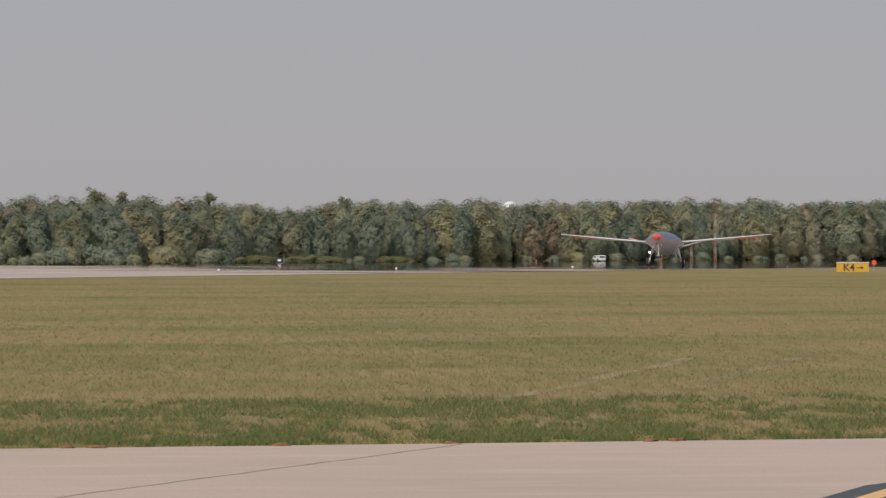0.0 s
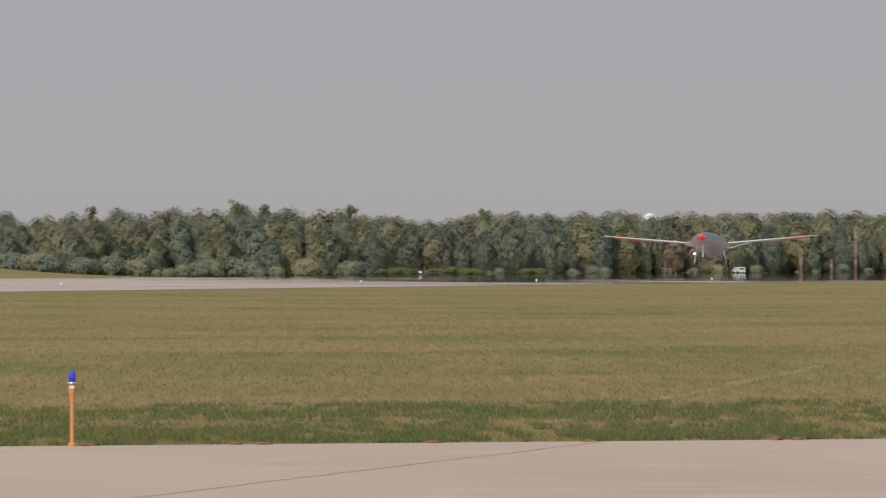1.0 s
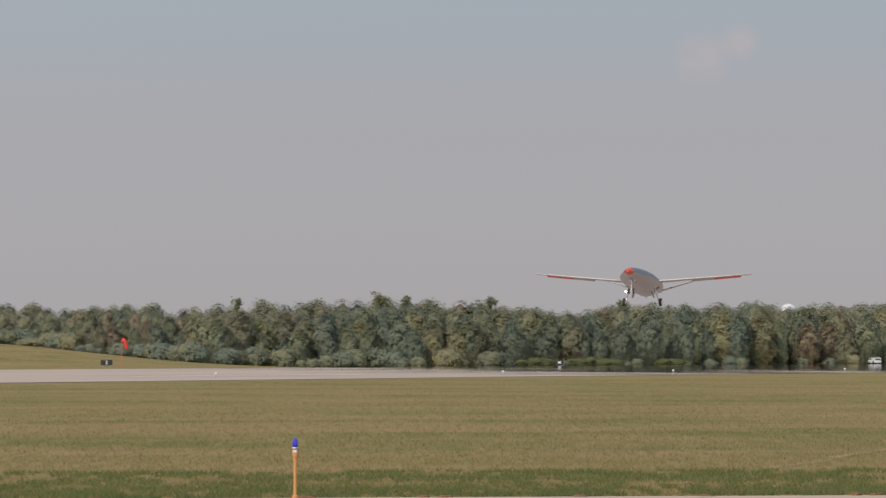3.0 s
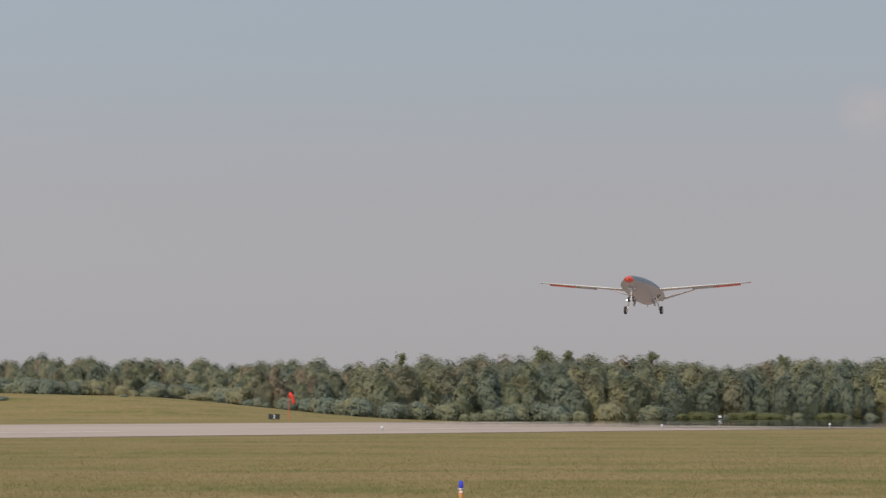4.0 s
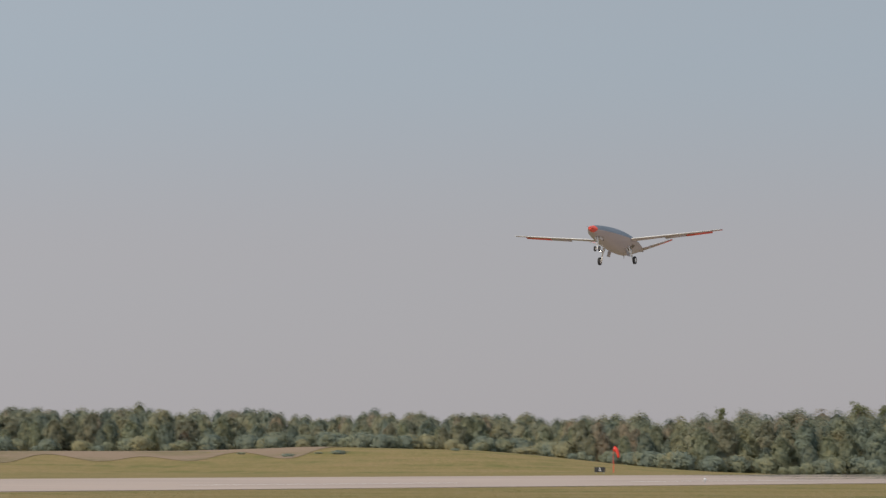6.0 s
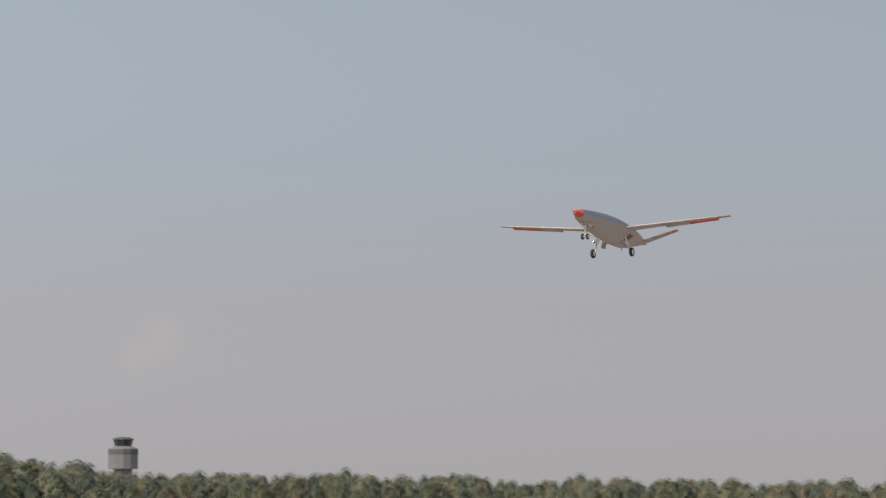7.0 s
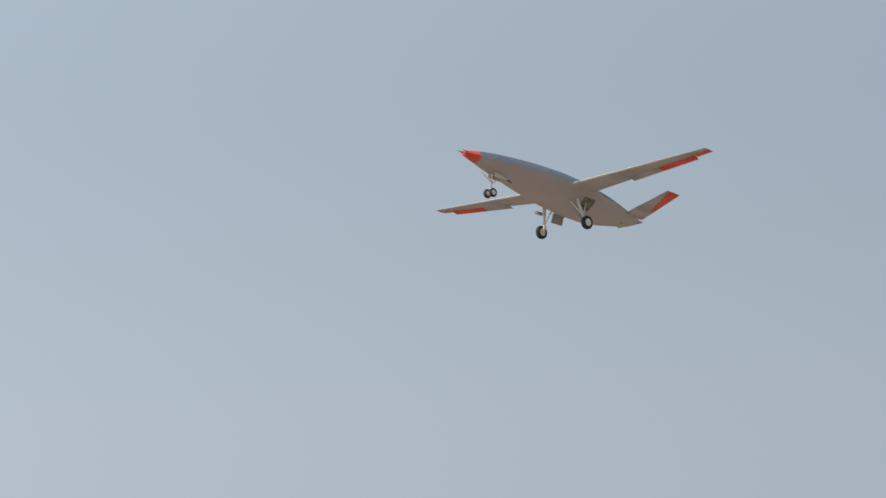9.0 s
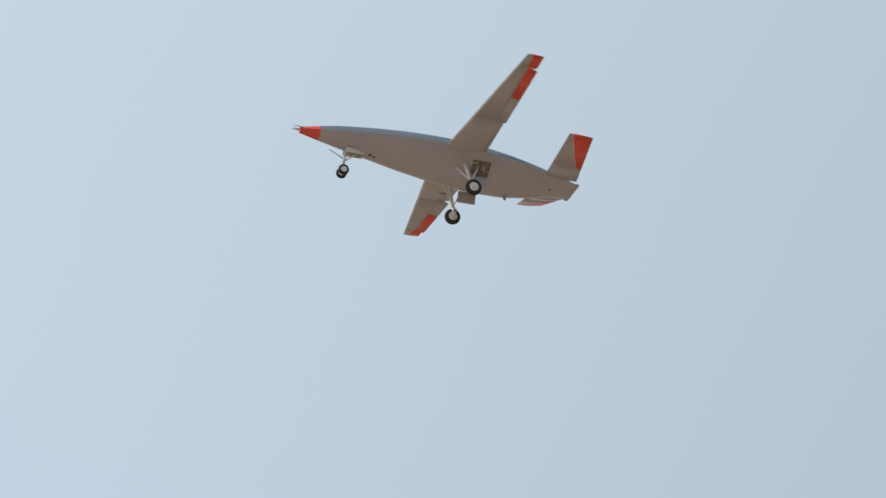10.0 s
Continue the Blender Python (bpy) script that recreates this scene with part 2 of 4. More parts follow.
SIGNBLACK = material("black_sign_face", (0.02, 0.02, 0.022), 0.5, scales=[(4, (0.04, 0.04, 0.042), 0.5, 0.75)])
SIGNYELLOW = material("yellow_sign_face", (0.500, 0.285, 0.022), 0.5, scales=[(3, (0.450, 0.255, 0.030), 0.45, 0.7)])
REDPAINT = material("red_paint", (0.75, 0.06, 0.035), 0.6, scales=[(2, (0.65, 0.05, 0.04), 0.45, 0.7)])
VANWHITE = material("white_vehicle_paint", (0.600, 0.600, 0.615), 0.35, coat=0.3, scales=[(1, (0.528, 0.528, 0.549), 0.45, 0.7)])
GLASS = material("dark_glass", (0.03, 0.04, 0.05), 0.08, coat=0.5)
RENDERED = material("tower_concrete", (0.20, 0.20, 0.21), 0.85, scales=[(0.2, (0.17, 0.17, 0.18), 0.45, 0.7)])
BRONZE = material("dark_tower_cladding", (0.10, 0.10, 0.115), 0.6, scales=[(0.5, (0.13, 0.13, 0.14), 0.45, 0.7)])


# ---- mesh helpers ----
def mesh_of(name, bm, mat, smooth=False):
    me = bpy.data.meshes.new(name)
    bmesh.ops.recalc_face_normals(bm, faces=bm.faces)
    bm.to_mesh(me)
    bm.free()
    for m in (mat if isinstance(mat, (list, tuple)) else (mat,)):
        me.materials.append(m)
    if smooth:
        me.polygons.foreach_set("use_smooth", [True] * len(me.polygons))
    return me


def part(name, bm, mat, parent=None, label="", smooth=False):
    ob = new(name, mesh_of(name, bm, mat, smooth))
    ob.parent = parent
    return tagged(ob, label)


def box(bm, x0, x1, y0, y1, z0, z1, bevel=0.0, m=None):
    r = bmesh.ops.create_cube(bm, size=1, matrix=(m or Matrix()) @ Matrix.Translation(((x0 + x1) / 2, (y0 + y1) / 2, (z0 + z1) / 2)) @ Matrix.Diagonal((x1 - x0, y1 - y0, z1 - z0, 1)))
    if bevel:
        bmesh.ops.bevel(bm, geom=list({e for v in r["verts"] for e in v.link_edges}), offset=bevel, segments=2, affect="EDGES")
    return bm


def rod(bm, a, b, r0, r1=None, sides=12):
    a, b = Vector(a), Vector(b)
    q = (b - a).to_track_quat("Z", "Y").to_matrix().to_4x4()
    bmesh.ops.create_cone(bm, cap_ends=True, segments=sides, radius1=r0, radius2=r0 if r1 is None else r1, depth=(b - a).length,
                          matrix=Matrix.Translation((a + b) / 2) @ q)
    return bm


def lathe(bm, profile, sides=24, m=None):
    """Revolve (radius, height) pairs round z."""
    rings = []
    for r, z in profile:
        rings.append([bm.verts.new((m or Matrix()) @ Vector((r * math.cos(2 * math.pi * k / sides), r * math.sin(2 * math.pi * k / sides), z))) for k in range(sides)])
    for a, b in zip(rings, rings[1:]):
        for k in range(sides):
            bm.faces.new((a[k], a[(k + 1) % sides], b[(k + 1) % sides], b[k]))
    bm.faces.new(rings[0][::-1]), bm.faces.new(rings[-1])
    return bm


def loft(bm, rings, caps=True):
    vs = [[bm.verts.new(p) for p in ring] for ring in rings]
    for a, b in zip(vs, vs[1:]):
        for k in range(len(a)):
            bm.faces.new((a[k], a[(k + 1) % len(a)], b[(k + 1) % len(b)], b[k]))
    if caps:
        bm.faces.new(vs[0][::-1]), bm.faces.new(vs[-1])
    return bm


def thing(name, label, category, group="", m=None):
    ob = new(name)
    ob.empty_display_size = 0.3
    ob.matrix_world = m or Matrix()
    return tagged(ob, label, category, group)


def setting(name, bm, mat, label, smooth=False, category="ground"):
    return tagged(part(name, bm, mat, None, label, smooth), "", category, "", "structure")


def at_bearing(deg, dist, z=0.0):
    """A place at a compass angle from +y towards +x and a distance from the first camera place."""
    return Vector((math.sin(radians(deg)) * dist, math.cos(radians(deg)) * dist, z))


# ---- ground ----
def smoothstep(a, b, x):
    t = min(1.0, max(0.0, (x - a) / (b - a)))
    return t * t * (3 - 2 * t)


def rise(x, y):
    """Height of the ground: flat, with a grassy swell beyond the runway."""
    if y < 150:
        return 0.0
    az, d = math.degrees(math.atan2(x, y + 32)), math.hypot(x, y + 32)
    swell = smoothstep(-3.9, -9.3, az) * (0.62 + 0.38 * smoothstep(-14.5, -9.0, az)) * 3.3
    # added dip between runway's far edge and wood hides grass a mirage would hide
    far = -0.829 * (x + 45.3) + 0.559 * (y - 143.9) - 88
    mirage_dip = min(max(far - 0.5, 0.0), 42.0) * 0.011 * smoothstep(-4.8, -2.8, az) * (1 - smoothstep(150, 400, far))
    return swell * smoothstep(385, 472, d) - mirage_dip + 1.0 * smoothstep(-9, -12, az) * smoothstep(436, 480, d)


def ground():
    def lines(a, b, step, far):
        v = list(np.arange(a, b + 0.01, step))
        out, s = [], step
        hi, lo = b, a
        while hi < far:
            s *= 1.5
            hi, lo = hi + s, lo - s
            v.append(hi), v.insert(0, lo)
        return v
    xs, ys = lines(-340, 220, 5, 4200), lines(160, 640, 5, 4200)
    bm = bmesh.new()
    grid = [[bm.verts.new((x, y, rise(x, y) - 0.02)) for x in xs] for y in ys]
    for a, b in zip(grid, grid[1:]):
        for k in range(len(xs) - 1):
            bm.faces.new((a[k], a[k + 1], b[k + 1], b[k]))
    return setting("ground", bm, GRASS, "mown airfield grass, straw-coloured with green patches", True)


ground()

EDGE_TURN = 6.4                                        # the taxiway's edge runs a little away to the right
EDGE = pose(-2.78, 28.55, 0, 0, 0, EDGE_TURN)


def slab(name, mat, label, corners, z, thick=0.12, category="ground"):
    bm = bmesh.new()
    top = [bm.verts.new((x, y, z)) for x, y in corners]
    low = [bm.verts.new((x, y, z - thick)) for x, y in corners]
    n = len(corners)
    bm.faces.new(top), bm.faces.new(low[::-1])
    for k in range(n):
        bm.faces.new((top[k], low[k], low[(k + 1) % n], top[(k + 1) % n]))
    return setting(name, bm, mat, label, False, category)


def on_edge(u, v, z=0.0):
    return EDGE @ Vector((u, v, z))


taxi = [on_edge(u, v) for u, v in ((-300, -160), (300, -160), (300, 0), (-300, 0))]
slab("taxiway", CONCRETE, "pale weathered concrete taxiway with dark joints", [(p.x, p.y) for p in taxi], 0.0, category="taxiway")
RN_A, RN_B = Vector((-45.3, 143.9, 0)), Vector((38.6, 268.3, 0))  # near edge of the runway
rn_dir = (RN_B - RN_A).normalized()
rn_out = Vector((-rn_dir.y, rn_dir.x, 0))
RW = 88
rn = [RN_A - rn_dir * 260, RN_B + rn_dir * 700, RN_B + rn_dir * 700 + rn_out * RW, RN_A - rn_dir * 260 + rn_out * RW]
slab("runway", RUNWAY, "long pale concrete runway across the grass", [(p.x, p.y) for p in rn], 0.02, category="runway")


def ribbon(name, mat, label, pts, width, z, category):
    bm = bmesh.new()
    rows = []
    for k, p in enumerate(pts):
        a, b = Vector(pts[max(0, k - 1)]), Vector(pts[min(len(pts) - 1, k + 1)])
        side = Vector((-(b - a).y, (b - a).x)).normalized() * width / 2
        rows.append((bm.verts.new((p[0] + side.x, p[1] + side.y, z)), bm.verts.new((p[0] - side.x, p[1] - side.y, z))))
    for a, b in zip(rows, rows[1:]):
        bm.faces.new((a[0], a[1], b[1], b[0]))
    return setting(name, bm, mat, label, False, category)


seam = [(-1.15 + (2.5 + 1.15) * k / 24 + random.uniform(-0.03, 0.03), 22.7 + (29.05 - 22.7) * k / 24) for k in range(25)]
seam = [(-1.15 - 3.65 * 0.8, 22.7 - 6.35 * 0.8)] + seam
ribbon("pavement_joint", SEAM, "dark filled joint across the taxiway concrete", seam, 0.022, 0.004, "joint")
for k, (mat, w, name, lab) in enumerate(((BLACKLINE, 0.95, "black_border", "black border under the yellow taxiway line"), (YELLOW, 0.18, "yellow_line", "worn yellow taxiway edge line"), (YELLOW, 0.18, "yellow_line", "worn yellow taxiway edge line"))):
    o = (0, -0.16, 0.16)[k]
    ribbon(name, mat, lab, [(3.9 + o, 20.0), (4.62 + o, 21.6), (5.5 + o, 23.4), (7.4 + o, 25.6), (11 + o, 27.6)], w, 0.004 + 0.004 * (k > 0), "line marking")
for off in (0.0, 1.7):
    ribbon("wheel_track", TRACK, "faint pale wheel track pressed into the grass", [(2.2 + off + 7.2 * k / 20 + 0.08 * math.sin(k), 33.0 - 0.2 * off + 22.5 * k / 20) for k in range(21)], 0.28, -0.016, "track")
for k in range(12):
    a = RN_A - rn_dir * 120 + rn_out * (RW * 0.27) + rn_dir * (k * 48)
    ribbon("runway_line", LINEWHITE, "white painted runway line", [(a.x, a.y), ((a + rn_dir * 28).x, (a + rn_dir * 28).y)], 0.9, 0.028, "line marking")


# ---- trees ----
def ball():
    bm = bmesh.new()
    bmesh.ops.create_icosphere(bm, subdivisions=2, radius=1)
    out = np.array([v.co[:] for v in bm.verts]), np.array([[v.index for v in f.verts] for f in bm.faces])
    bm.free()
    return out


BALL_V, BALL_F = ball()


def crown_mesh(name, height, spread, low, mat, seed, leaves, clumps=60):
    """A full crown: an added solid heart in leaf colour that keeps the gaps light, under many small clumps of tilted
    leaves, with an uneven outline.
    """
    rng = np.random.default_rng(seed)
    ph = rng.uniform(0, 6.28, 6)

    def reach(u, a):
        """Crown radius at height share u and bearing a, lumpy round the stem."""
        body = np.sqrt(np.maximum(0.0, 1 - np.abs(2 * np.clip(0.14 + 0.86 * u, 0, 1) - 1) ** 2.6))
        lump = 1 + 0.19 * np.sin(2 * a + ph[0] + 3 * u) + 0.12 * np.sin(3 * a + ph[1] - 11 * u) + 0.12 * np.sin(4 * a + ph[2] + 19 * u) + 0.08 * np.sin(7 * a + ph[3] - 26 * u)
        return spread * body * lump * 0.86

    h0 = low * height
    u, a = (BALL_V[:, 2] + 1) / 2, np.arctan2(BALL_V[:, 1], BALL_V[:, 0])
    flat = np.hypot(BALL_V[:, 0], BALL_V[:, 1]) / np.maximum(np.sqrt(np.maximum(0.0, 1 - BALL_V[:, 2] ** 2)), 0.05)
    r = reach(u, a) * 0.80 * np.minimum(flat, 1) * rng.uniform(0.93, 1.05, len(u)) * (u < 0.999)
    heart = np.column_stack([r * np.cos(a), r * np.sin(a), h0 + u * (height * 0.90 - h0)])
    cu, ca = (np.arange(clumps) + rng.uniform(0, 1, clumps)) / clumps, rng.uniform(0, 6.28, clumps)
    cr = reach(cu, ca) * rng.uniform(0.82, 1.0, clumps)
    centre = np.column_stack([cr * np.cos(ca), cr * np.sin(ca), h0 + cu * (height * 0.95 - h0)])
    size = spread * rng.uniform(0.16, 0.30, clumps)
    n = leaves
    pick = rng.integers(0, clumps, n)
    d = rng.normal(0, 1, (n, 3))
    d /= np.linalg.norm(d, axis=1)[:, None]
    p = centre[pick] + d * size[pick][:, None] * rng.uniform(0.35, 1.15, (n, 1))
    # three fifths of the leaves close the crown evenly between the clumps
    m = n * 3 // 5
    lu, la = rng.uniform(0, 1, m) ** 0.9, rng.uniform(0, 6.28, m)
    lr = reach(lu, la) * rng.uniform(0.80, 1.0, m)
    p[:m] = np.column_stack([lr * np.cos(la), lr * np.sin(la), h0 + lu * (height * 0.95 - h0)])
    out = p - np.array([0, 0, 0.5 * height])
    out /= np.linalg.norm(out * np.array([1, 1, 0.5]), axis=1)[:, None]
    nrm = out * 1.0 + d * 0.25 + rng.normal(0, 0.22, (n, 3)) + np.array([0, 0, 0.3])
    nrm /= np.linalg.norm(nrm, axis=1)[:, None]
    t = np.cross(nrm, rng.normal(0, 1, (n, 3)))
    t /= np.linalg.norm(t, axis=1)[:, None]
    q = np.cross(nrm, t)
    leaf = rng.uniform(0.12, 0.26, (n, 1))
    blades = np.stack([p + t * leaf, p - t * leaf * 0.5 + q * leaf * 0.85, p - t * leaf * 0.5 - q * leaf * 0.85], 1).reshape(-1, 3)
    me = bpy.data.meshes.new(name)
    me.from_pydata(np.concatenate([heart, blades]).tolist(), [], np.concatenate([BALL_F, np.arange(3 * n).reshape(-1, 3) + len(heart)]).tolist())
    me.materials.append(mat)
    me.polygons.foreach_set("use_smooth", [True] * len(BALL_F) + [False] * n)
    return me


def trunk_mesh(height, seed):
    rnd = random.Random(seed)
    bm = bmesh.new()
    rod(bm, (0, 0, -0.3), (0.1, 0, height * 0.5), 0.22, 0.14, 7)
    rod(bm, (0.1, 0, height * 0.5), (0, 0.2, height * 0.85), 0.14, 0.05, 6)
    for k in range(4):
        a, h = rnd.uniform(0, 6.28), height * rnd.uniform(0.3, 0.6)
        rod(bm, (0.05, 0, h), (math.cos(a) * 1.1, math.sin(a) * 1.1, h + 2.2), 0.09, 0.03, 5)
    return mesh_of("trunk", bm, BARK)


KINDS = []
for k, (leaf, tall, spread, low, tag) in enumerate(((0, 11.5, 2.70, 0.03, "green"), (1, 12.5, 2.85, 0.04, "olive-green"), (2, 11.0, 2.55, 0.02, "dark green"), (3, 12.0, 2.48, 0.05, "rust-tinged"), (4, 10.5, 2.78, 0.02, "yellow-green"), (0, 13.0, 2.92, 0.05, "green"), (2, 12.5, 2.78, 0.03, "dark green"), (1, 10.0, 3.00, 0.02, "olive-green"))):
    KINDS.append((crown_mesh("crown", tall, spread, low, HAZED_LEAF[leaf], 40 + k, 5200, 90), trunk_mesh(tall, 70 + k), tag, tall))
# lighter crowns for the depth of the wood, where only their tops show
DEEP = [crown_mesh("crown", tall, spread, 0.03, HAZED_LEAF[leaf], 140 + k, 2100, 60) for k, (leaf, tall, spread) in enumerate(((0, 11.5, 2.7), (1, 12.5, 2.85), (2, 11.0, 2.6), (3, 12.0, 2.5), (4, 10.5, 2.8), (0, 13.0, 2.9), (2, 12.5, 2.8), (1, 10.0, 3.0)))]
BUSHES = [crown_mesh("shrub", 3.2, 2.6, 0.1, HAZED_LEAF[j], 90 + j, 620, 24) for j in (0, 4, 2)]


def plant_tree(kind, place, turn, size, wide=1.0):
    crown, trunk, tag, tall = KINDS[kind]
    ob = thing("tree", tag + " broadleaf tree in the wood beyond the runway", "tree", "trees of the wood")
    ob.matrix_world = Matrix.Translation(place) @ Matrix.Rotation(turn, 4, "Z") @ Matrix.Diagonal((size * wide, size * wide, size, 1))
    for name, me in (("trunk", trunk), ("crown", crown)):
        c = new(name, me)
        c.parent = ob
    return ob


def wood_distance(az):
    """The wood's front edge, by bearing."""
    return 448 + 31 * smoothstep(0.6, 1.2, az) + 45 * smoothstep(4.5, 10, az) + 38 * smoothstep(-5, -9, az) + 4 * math.sin(az * 1.3) + 3 * math.sin(az * 3.1 + 1)


CANOPY = ((-40, 120), (-24.6, 128), (-23.5, 131), (-22.9, 146), (-22.1, 144), (-21.6, 130), (-20.9, 122), (-20.3, 112), (-19.6, 101), (-17.5, 103), (-15, 98), (-13.4, 99), (-12, 86), (-11, 91), (-9.5, 94), (-8, 87), (-6.2, 88), (-5, 88), (-3.5, 96), (-2.2, 101), (0, 95), (0.9, 87), (1.9, 75), (2.7, 87), (4, 89), (5.8, 86), (8.7, 91), (12.5, 86), (15, 90))


def wood_top(az, d):
    """Height of the canopy above the plain, from its angle over the horizon in units of 1/5580."""
    px = float(np.interp(az, [c[0] for c in CANOPY], [c[1] for c in CANOPY])) + 2.5 * math.sin(az * 2.7) + 2 * math.sin(az * 6.1 + 1)
    return 1.8 + px * d / 5580


TOPS = [max(v.co.z for v in k[0].vertices) for k in KINDS]
DEEP_TOPS = [max(v.co.z for v in k.vertices) for k in DEEP]


def slope(az):
    """How far the wood's edge climbs from low growth to full height: 1 on the wooded slope, 0 along the tall straight edge."""
    return 1 - smoothstep(0.5, 1.3, az)


def wood():
    rnd = random.Random(5)
    for back, gap, low, high in ((0, 3.0, 0.40, 0.74), (6, 3.4, 0.60, 0.90)):
        az = -25.0
        while az < 14.0:
            step = math.degrees(gap / wood_distance(az))
            a = az + rnd.uniform(-0.4, 0.4) * step
            d = wood_distance(a) + back + rnd.uniform(-2.5, 4)
            p = at_bearing(a, d)
            p.z = rise(p.x, p.y) - 0.1
            kind = rnd.choice((0, 1, 2, 4, 7, 2, 6, 1, 3, 0, 5))
            k = slope(a)
            f = rnd.uniform(low, high) * k + rnd.uniform(0.5, 0.96) * (1 - k)
            plant_tree(kind, p, rnd.uniform(0, 6.28), (wood_top(a, d) - p.z) * f / TOPS[kind], rnd.uniform(1.1, 1.35) * k + rnd.uniform(0.9, 1.4) * (1 - k))
            az += step
    # the depth of the wood behind and between the front trees, and its undergrowth
    pools = [(np.array([v.co[:] for v in k.vertices]), np.array([tuple(p.vertices) for p in k.polygons])) for k in DEEP]
    shrubs = [(np.array([v.co[:] for v in b.vertices]), np.array([tuple(p.vertices) for p in b.polygons])) for b in BUSHES]
    for leaf in range(5):
        verts, faces, base, flat = [], [], 0, []
        mine = [i for i in range(len(KINDS)) if DEEP[i].materials[0] == HAZED_LEAF[leaf]]
        for k in range((155, 155, 145, 55, 50)[leaf]):
            a = rnd.uniform(-40, 15) if k % 4 == 0 else -25 + 39 * ((k * 0.618034 + leaf * 0.2) % 1.0)
            i = rnd.choice(mine)
            back = rnd.uniform(0, 1)
            d = wood_distance(a) + 10 + 30 * back
            p = at_bearing(a, d)
            p.z = rise(p.x, p.y) - 0.3
            full = (0.84 + 0.18 * back) * slope(a) + (0.97 + 0.04 * back) * (1 - slope(a))
            th, s = rnd.uniform(0, 6.28), (wood_top(a, d) - p.z) * full * (rnd.uniform(0.95, 1.02) if rnd.random() < 0.93 else 1.06) / DEEP_TOPS[i]
            rot = np.array([[math.cos(th), -math.sin(th), 0], [math.sin(th), math.cos(th), 0], [0, 0, 1 / 1.15]]) * s * 1.15
            verts.append(pools[i][0] @ rot.T + np.array(p))
            faces.append(pools[i][1] + base)
            flat += [True] * (len(pools[i][1]) - 2100) + [False] * 2100
            base += len(pools[i][0])
        if leaf in (0, 2, 4):
            v0, f0 = shrubs[(0, 4, 2).index(leaf)]
            for k in range((80, 0, 90, 0, 34)[leaf]):
                a = rnd.uniform(-23, 1.0) if k % 6 else rnd.uniform(1, 14)
                p = at_bearing(a, wood_distance(a) - rnd.uniform(2, 6))
                p.z = rise(p.x, p.y) - 0.3
                th, s = rnd.uniform(0, 6.28), rnd.uniform(0.35, 1.0) * (1 if a < 1 else 0.6)
                rot = np.array([[math.cos(th), -math.sin(th), 0], [math.sin(th), math.cos(th), 0], [0, 0, 1]]) * s
                verts.append(v0 @ rot.T + np.array(p))
                faces.append(f0 + base)
                flat += [True] * (len(f0) - 620) + [False] * 620
                base += len(v0)
        me = bpy.data.meshes.new("far_wood")
        me.from_pydata(np.concatenate(verts).tolist(), [], np.concatenate(faces).tolist())
        me.polygons.foreach_set("use_smooth", flat)
        me.materials.append(HAZED_LEAF[leaf])
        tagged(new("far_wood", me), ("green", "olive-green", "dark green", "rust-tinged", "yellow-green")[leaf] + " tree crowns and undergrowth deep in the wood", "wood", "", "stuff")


wood()


def thin_tree(az, over, tall, seed):
    """A half-bare tree whose thin crown stands a little over the canopy."""
    rng = random.Random(seed)
    d = wood_distance(az) + 26
    p = at_bearing(az, d)
    p.z = rise(p.x, p.y) - 0.2
    top = wood_top(az, d) + over - p.z
    ob = thing("thin_tree", "pale half-bare tree standing above the wood", "tree", "thin trees over the wood", Matrix.Translation(p))
    bm = rod(bmesh.new(), (0, 0, 0), (0, 0, top - tall * 0.4), 0.2, 0.09, 7)
    tips = []
    for k in range(14):
        a, h = rng.uniform(0, 6.28), top - tall * rng.uniform(0.35, 1.0)
        w = rng.uniform(0.1, 0.42)
        tip = Vector((math.cos(a) * tall * w, math.sin(a) * tall * w, min(top, h + tall * rng.uniform(0.1, 0.6))))
        rod(bm, (0, 0, h), tip, 0.05, 0.015, 5)
        tips.append(tip)
    part("trunk", bm, BARK, ob)
    verts, faces = [], []
    for k in range(520):
        c = tips[k % 14]
        q = c + Vector((rng.gauss(0, 1), rng.gauss(0, 1), rng.gauss(0, 0.7))) * tall * 0.12
        u = Vector((rng.gauss(0, 1), rng.gauss(0, 1), rng.gauss(0, 1))).normalized() * rng.uniform(0.08, 0.17)
        v = u.orthogonal()
        i = len(verts)
        verts += [tuple(q + u), tuple(q + v), tuple(q - u)]
        faces.append((i, i + 1, i + 2))
    me = bpy.data.meshes.new("crown")
    me.from_pydata(verts, [], faces)
    me.materials.append(PALELEAF)
    c = new("crown", me)
    c.parent = ob
    return ob


PALELEAF = material("pale_rough_leaf", (0.20, 0.21, 0.11), 0.85, scales=[(0.6, (0.18, 0.20, 0.10), 0.4, 0.65), (3, (0.23, 0.22, 0.12), 0.5, 0.75)], through_light=0.5)
for k, (az, over, tall) in enumerate(((-1.75, 0.45, 2.6), (-1.25, 0.05, 1.8), (0.3, 0.15, 2.0), (2.75, 0.3, 2.0), (-4.4, 0.1, 2.0))):
    thin_tree(az, over, tall, 300 + k)


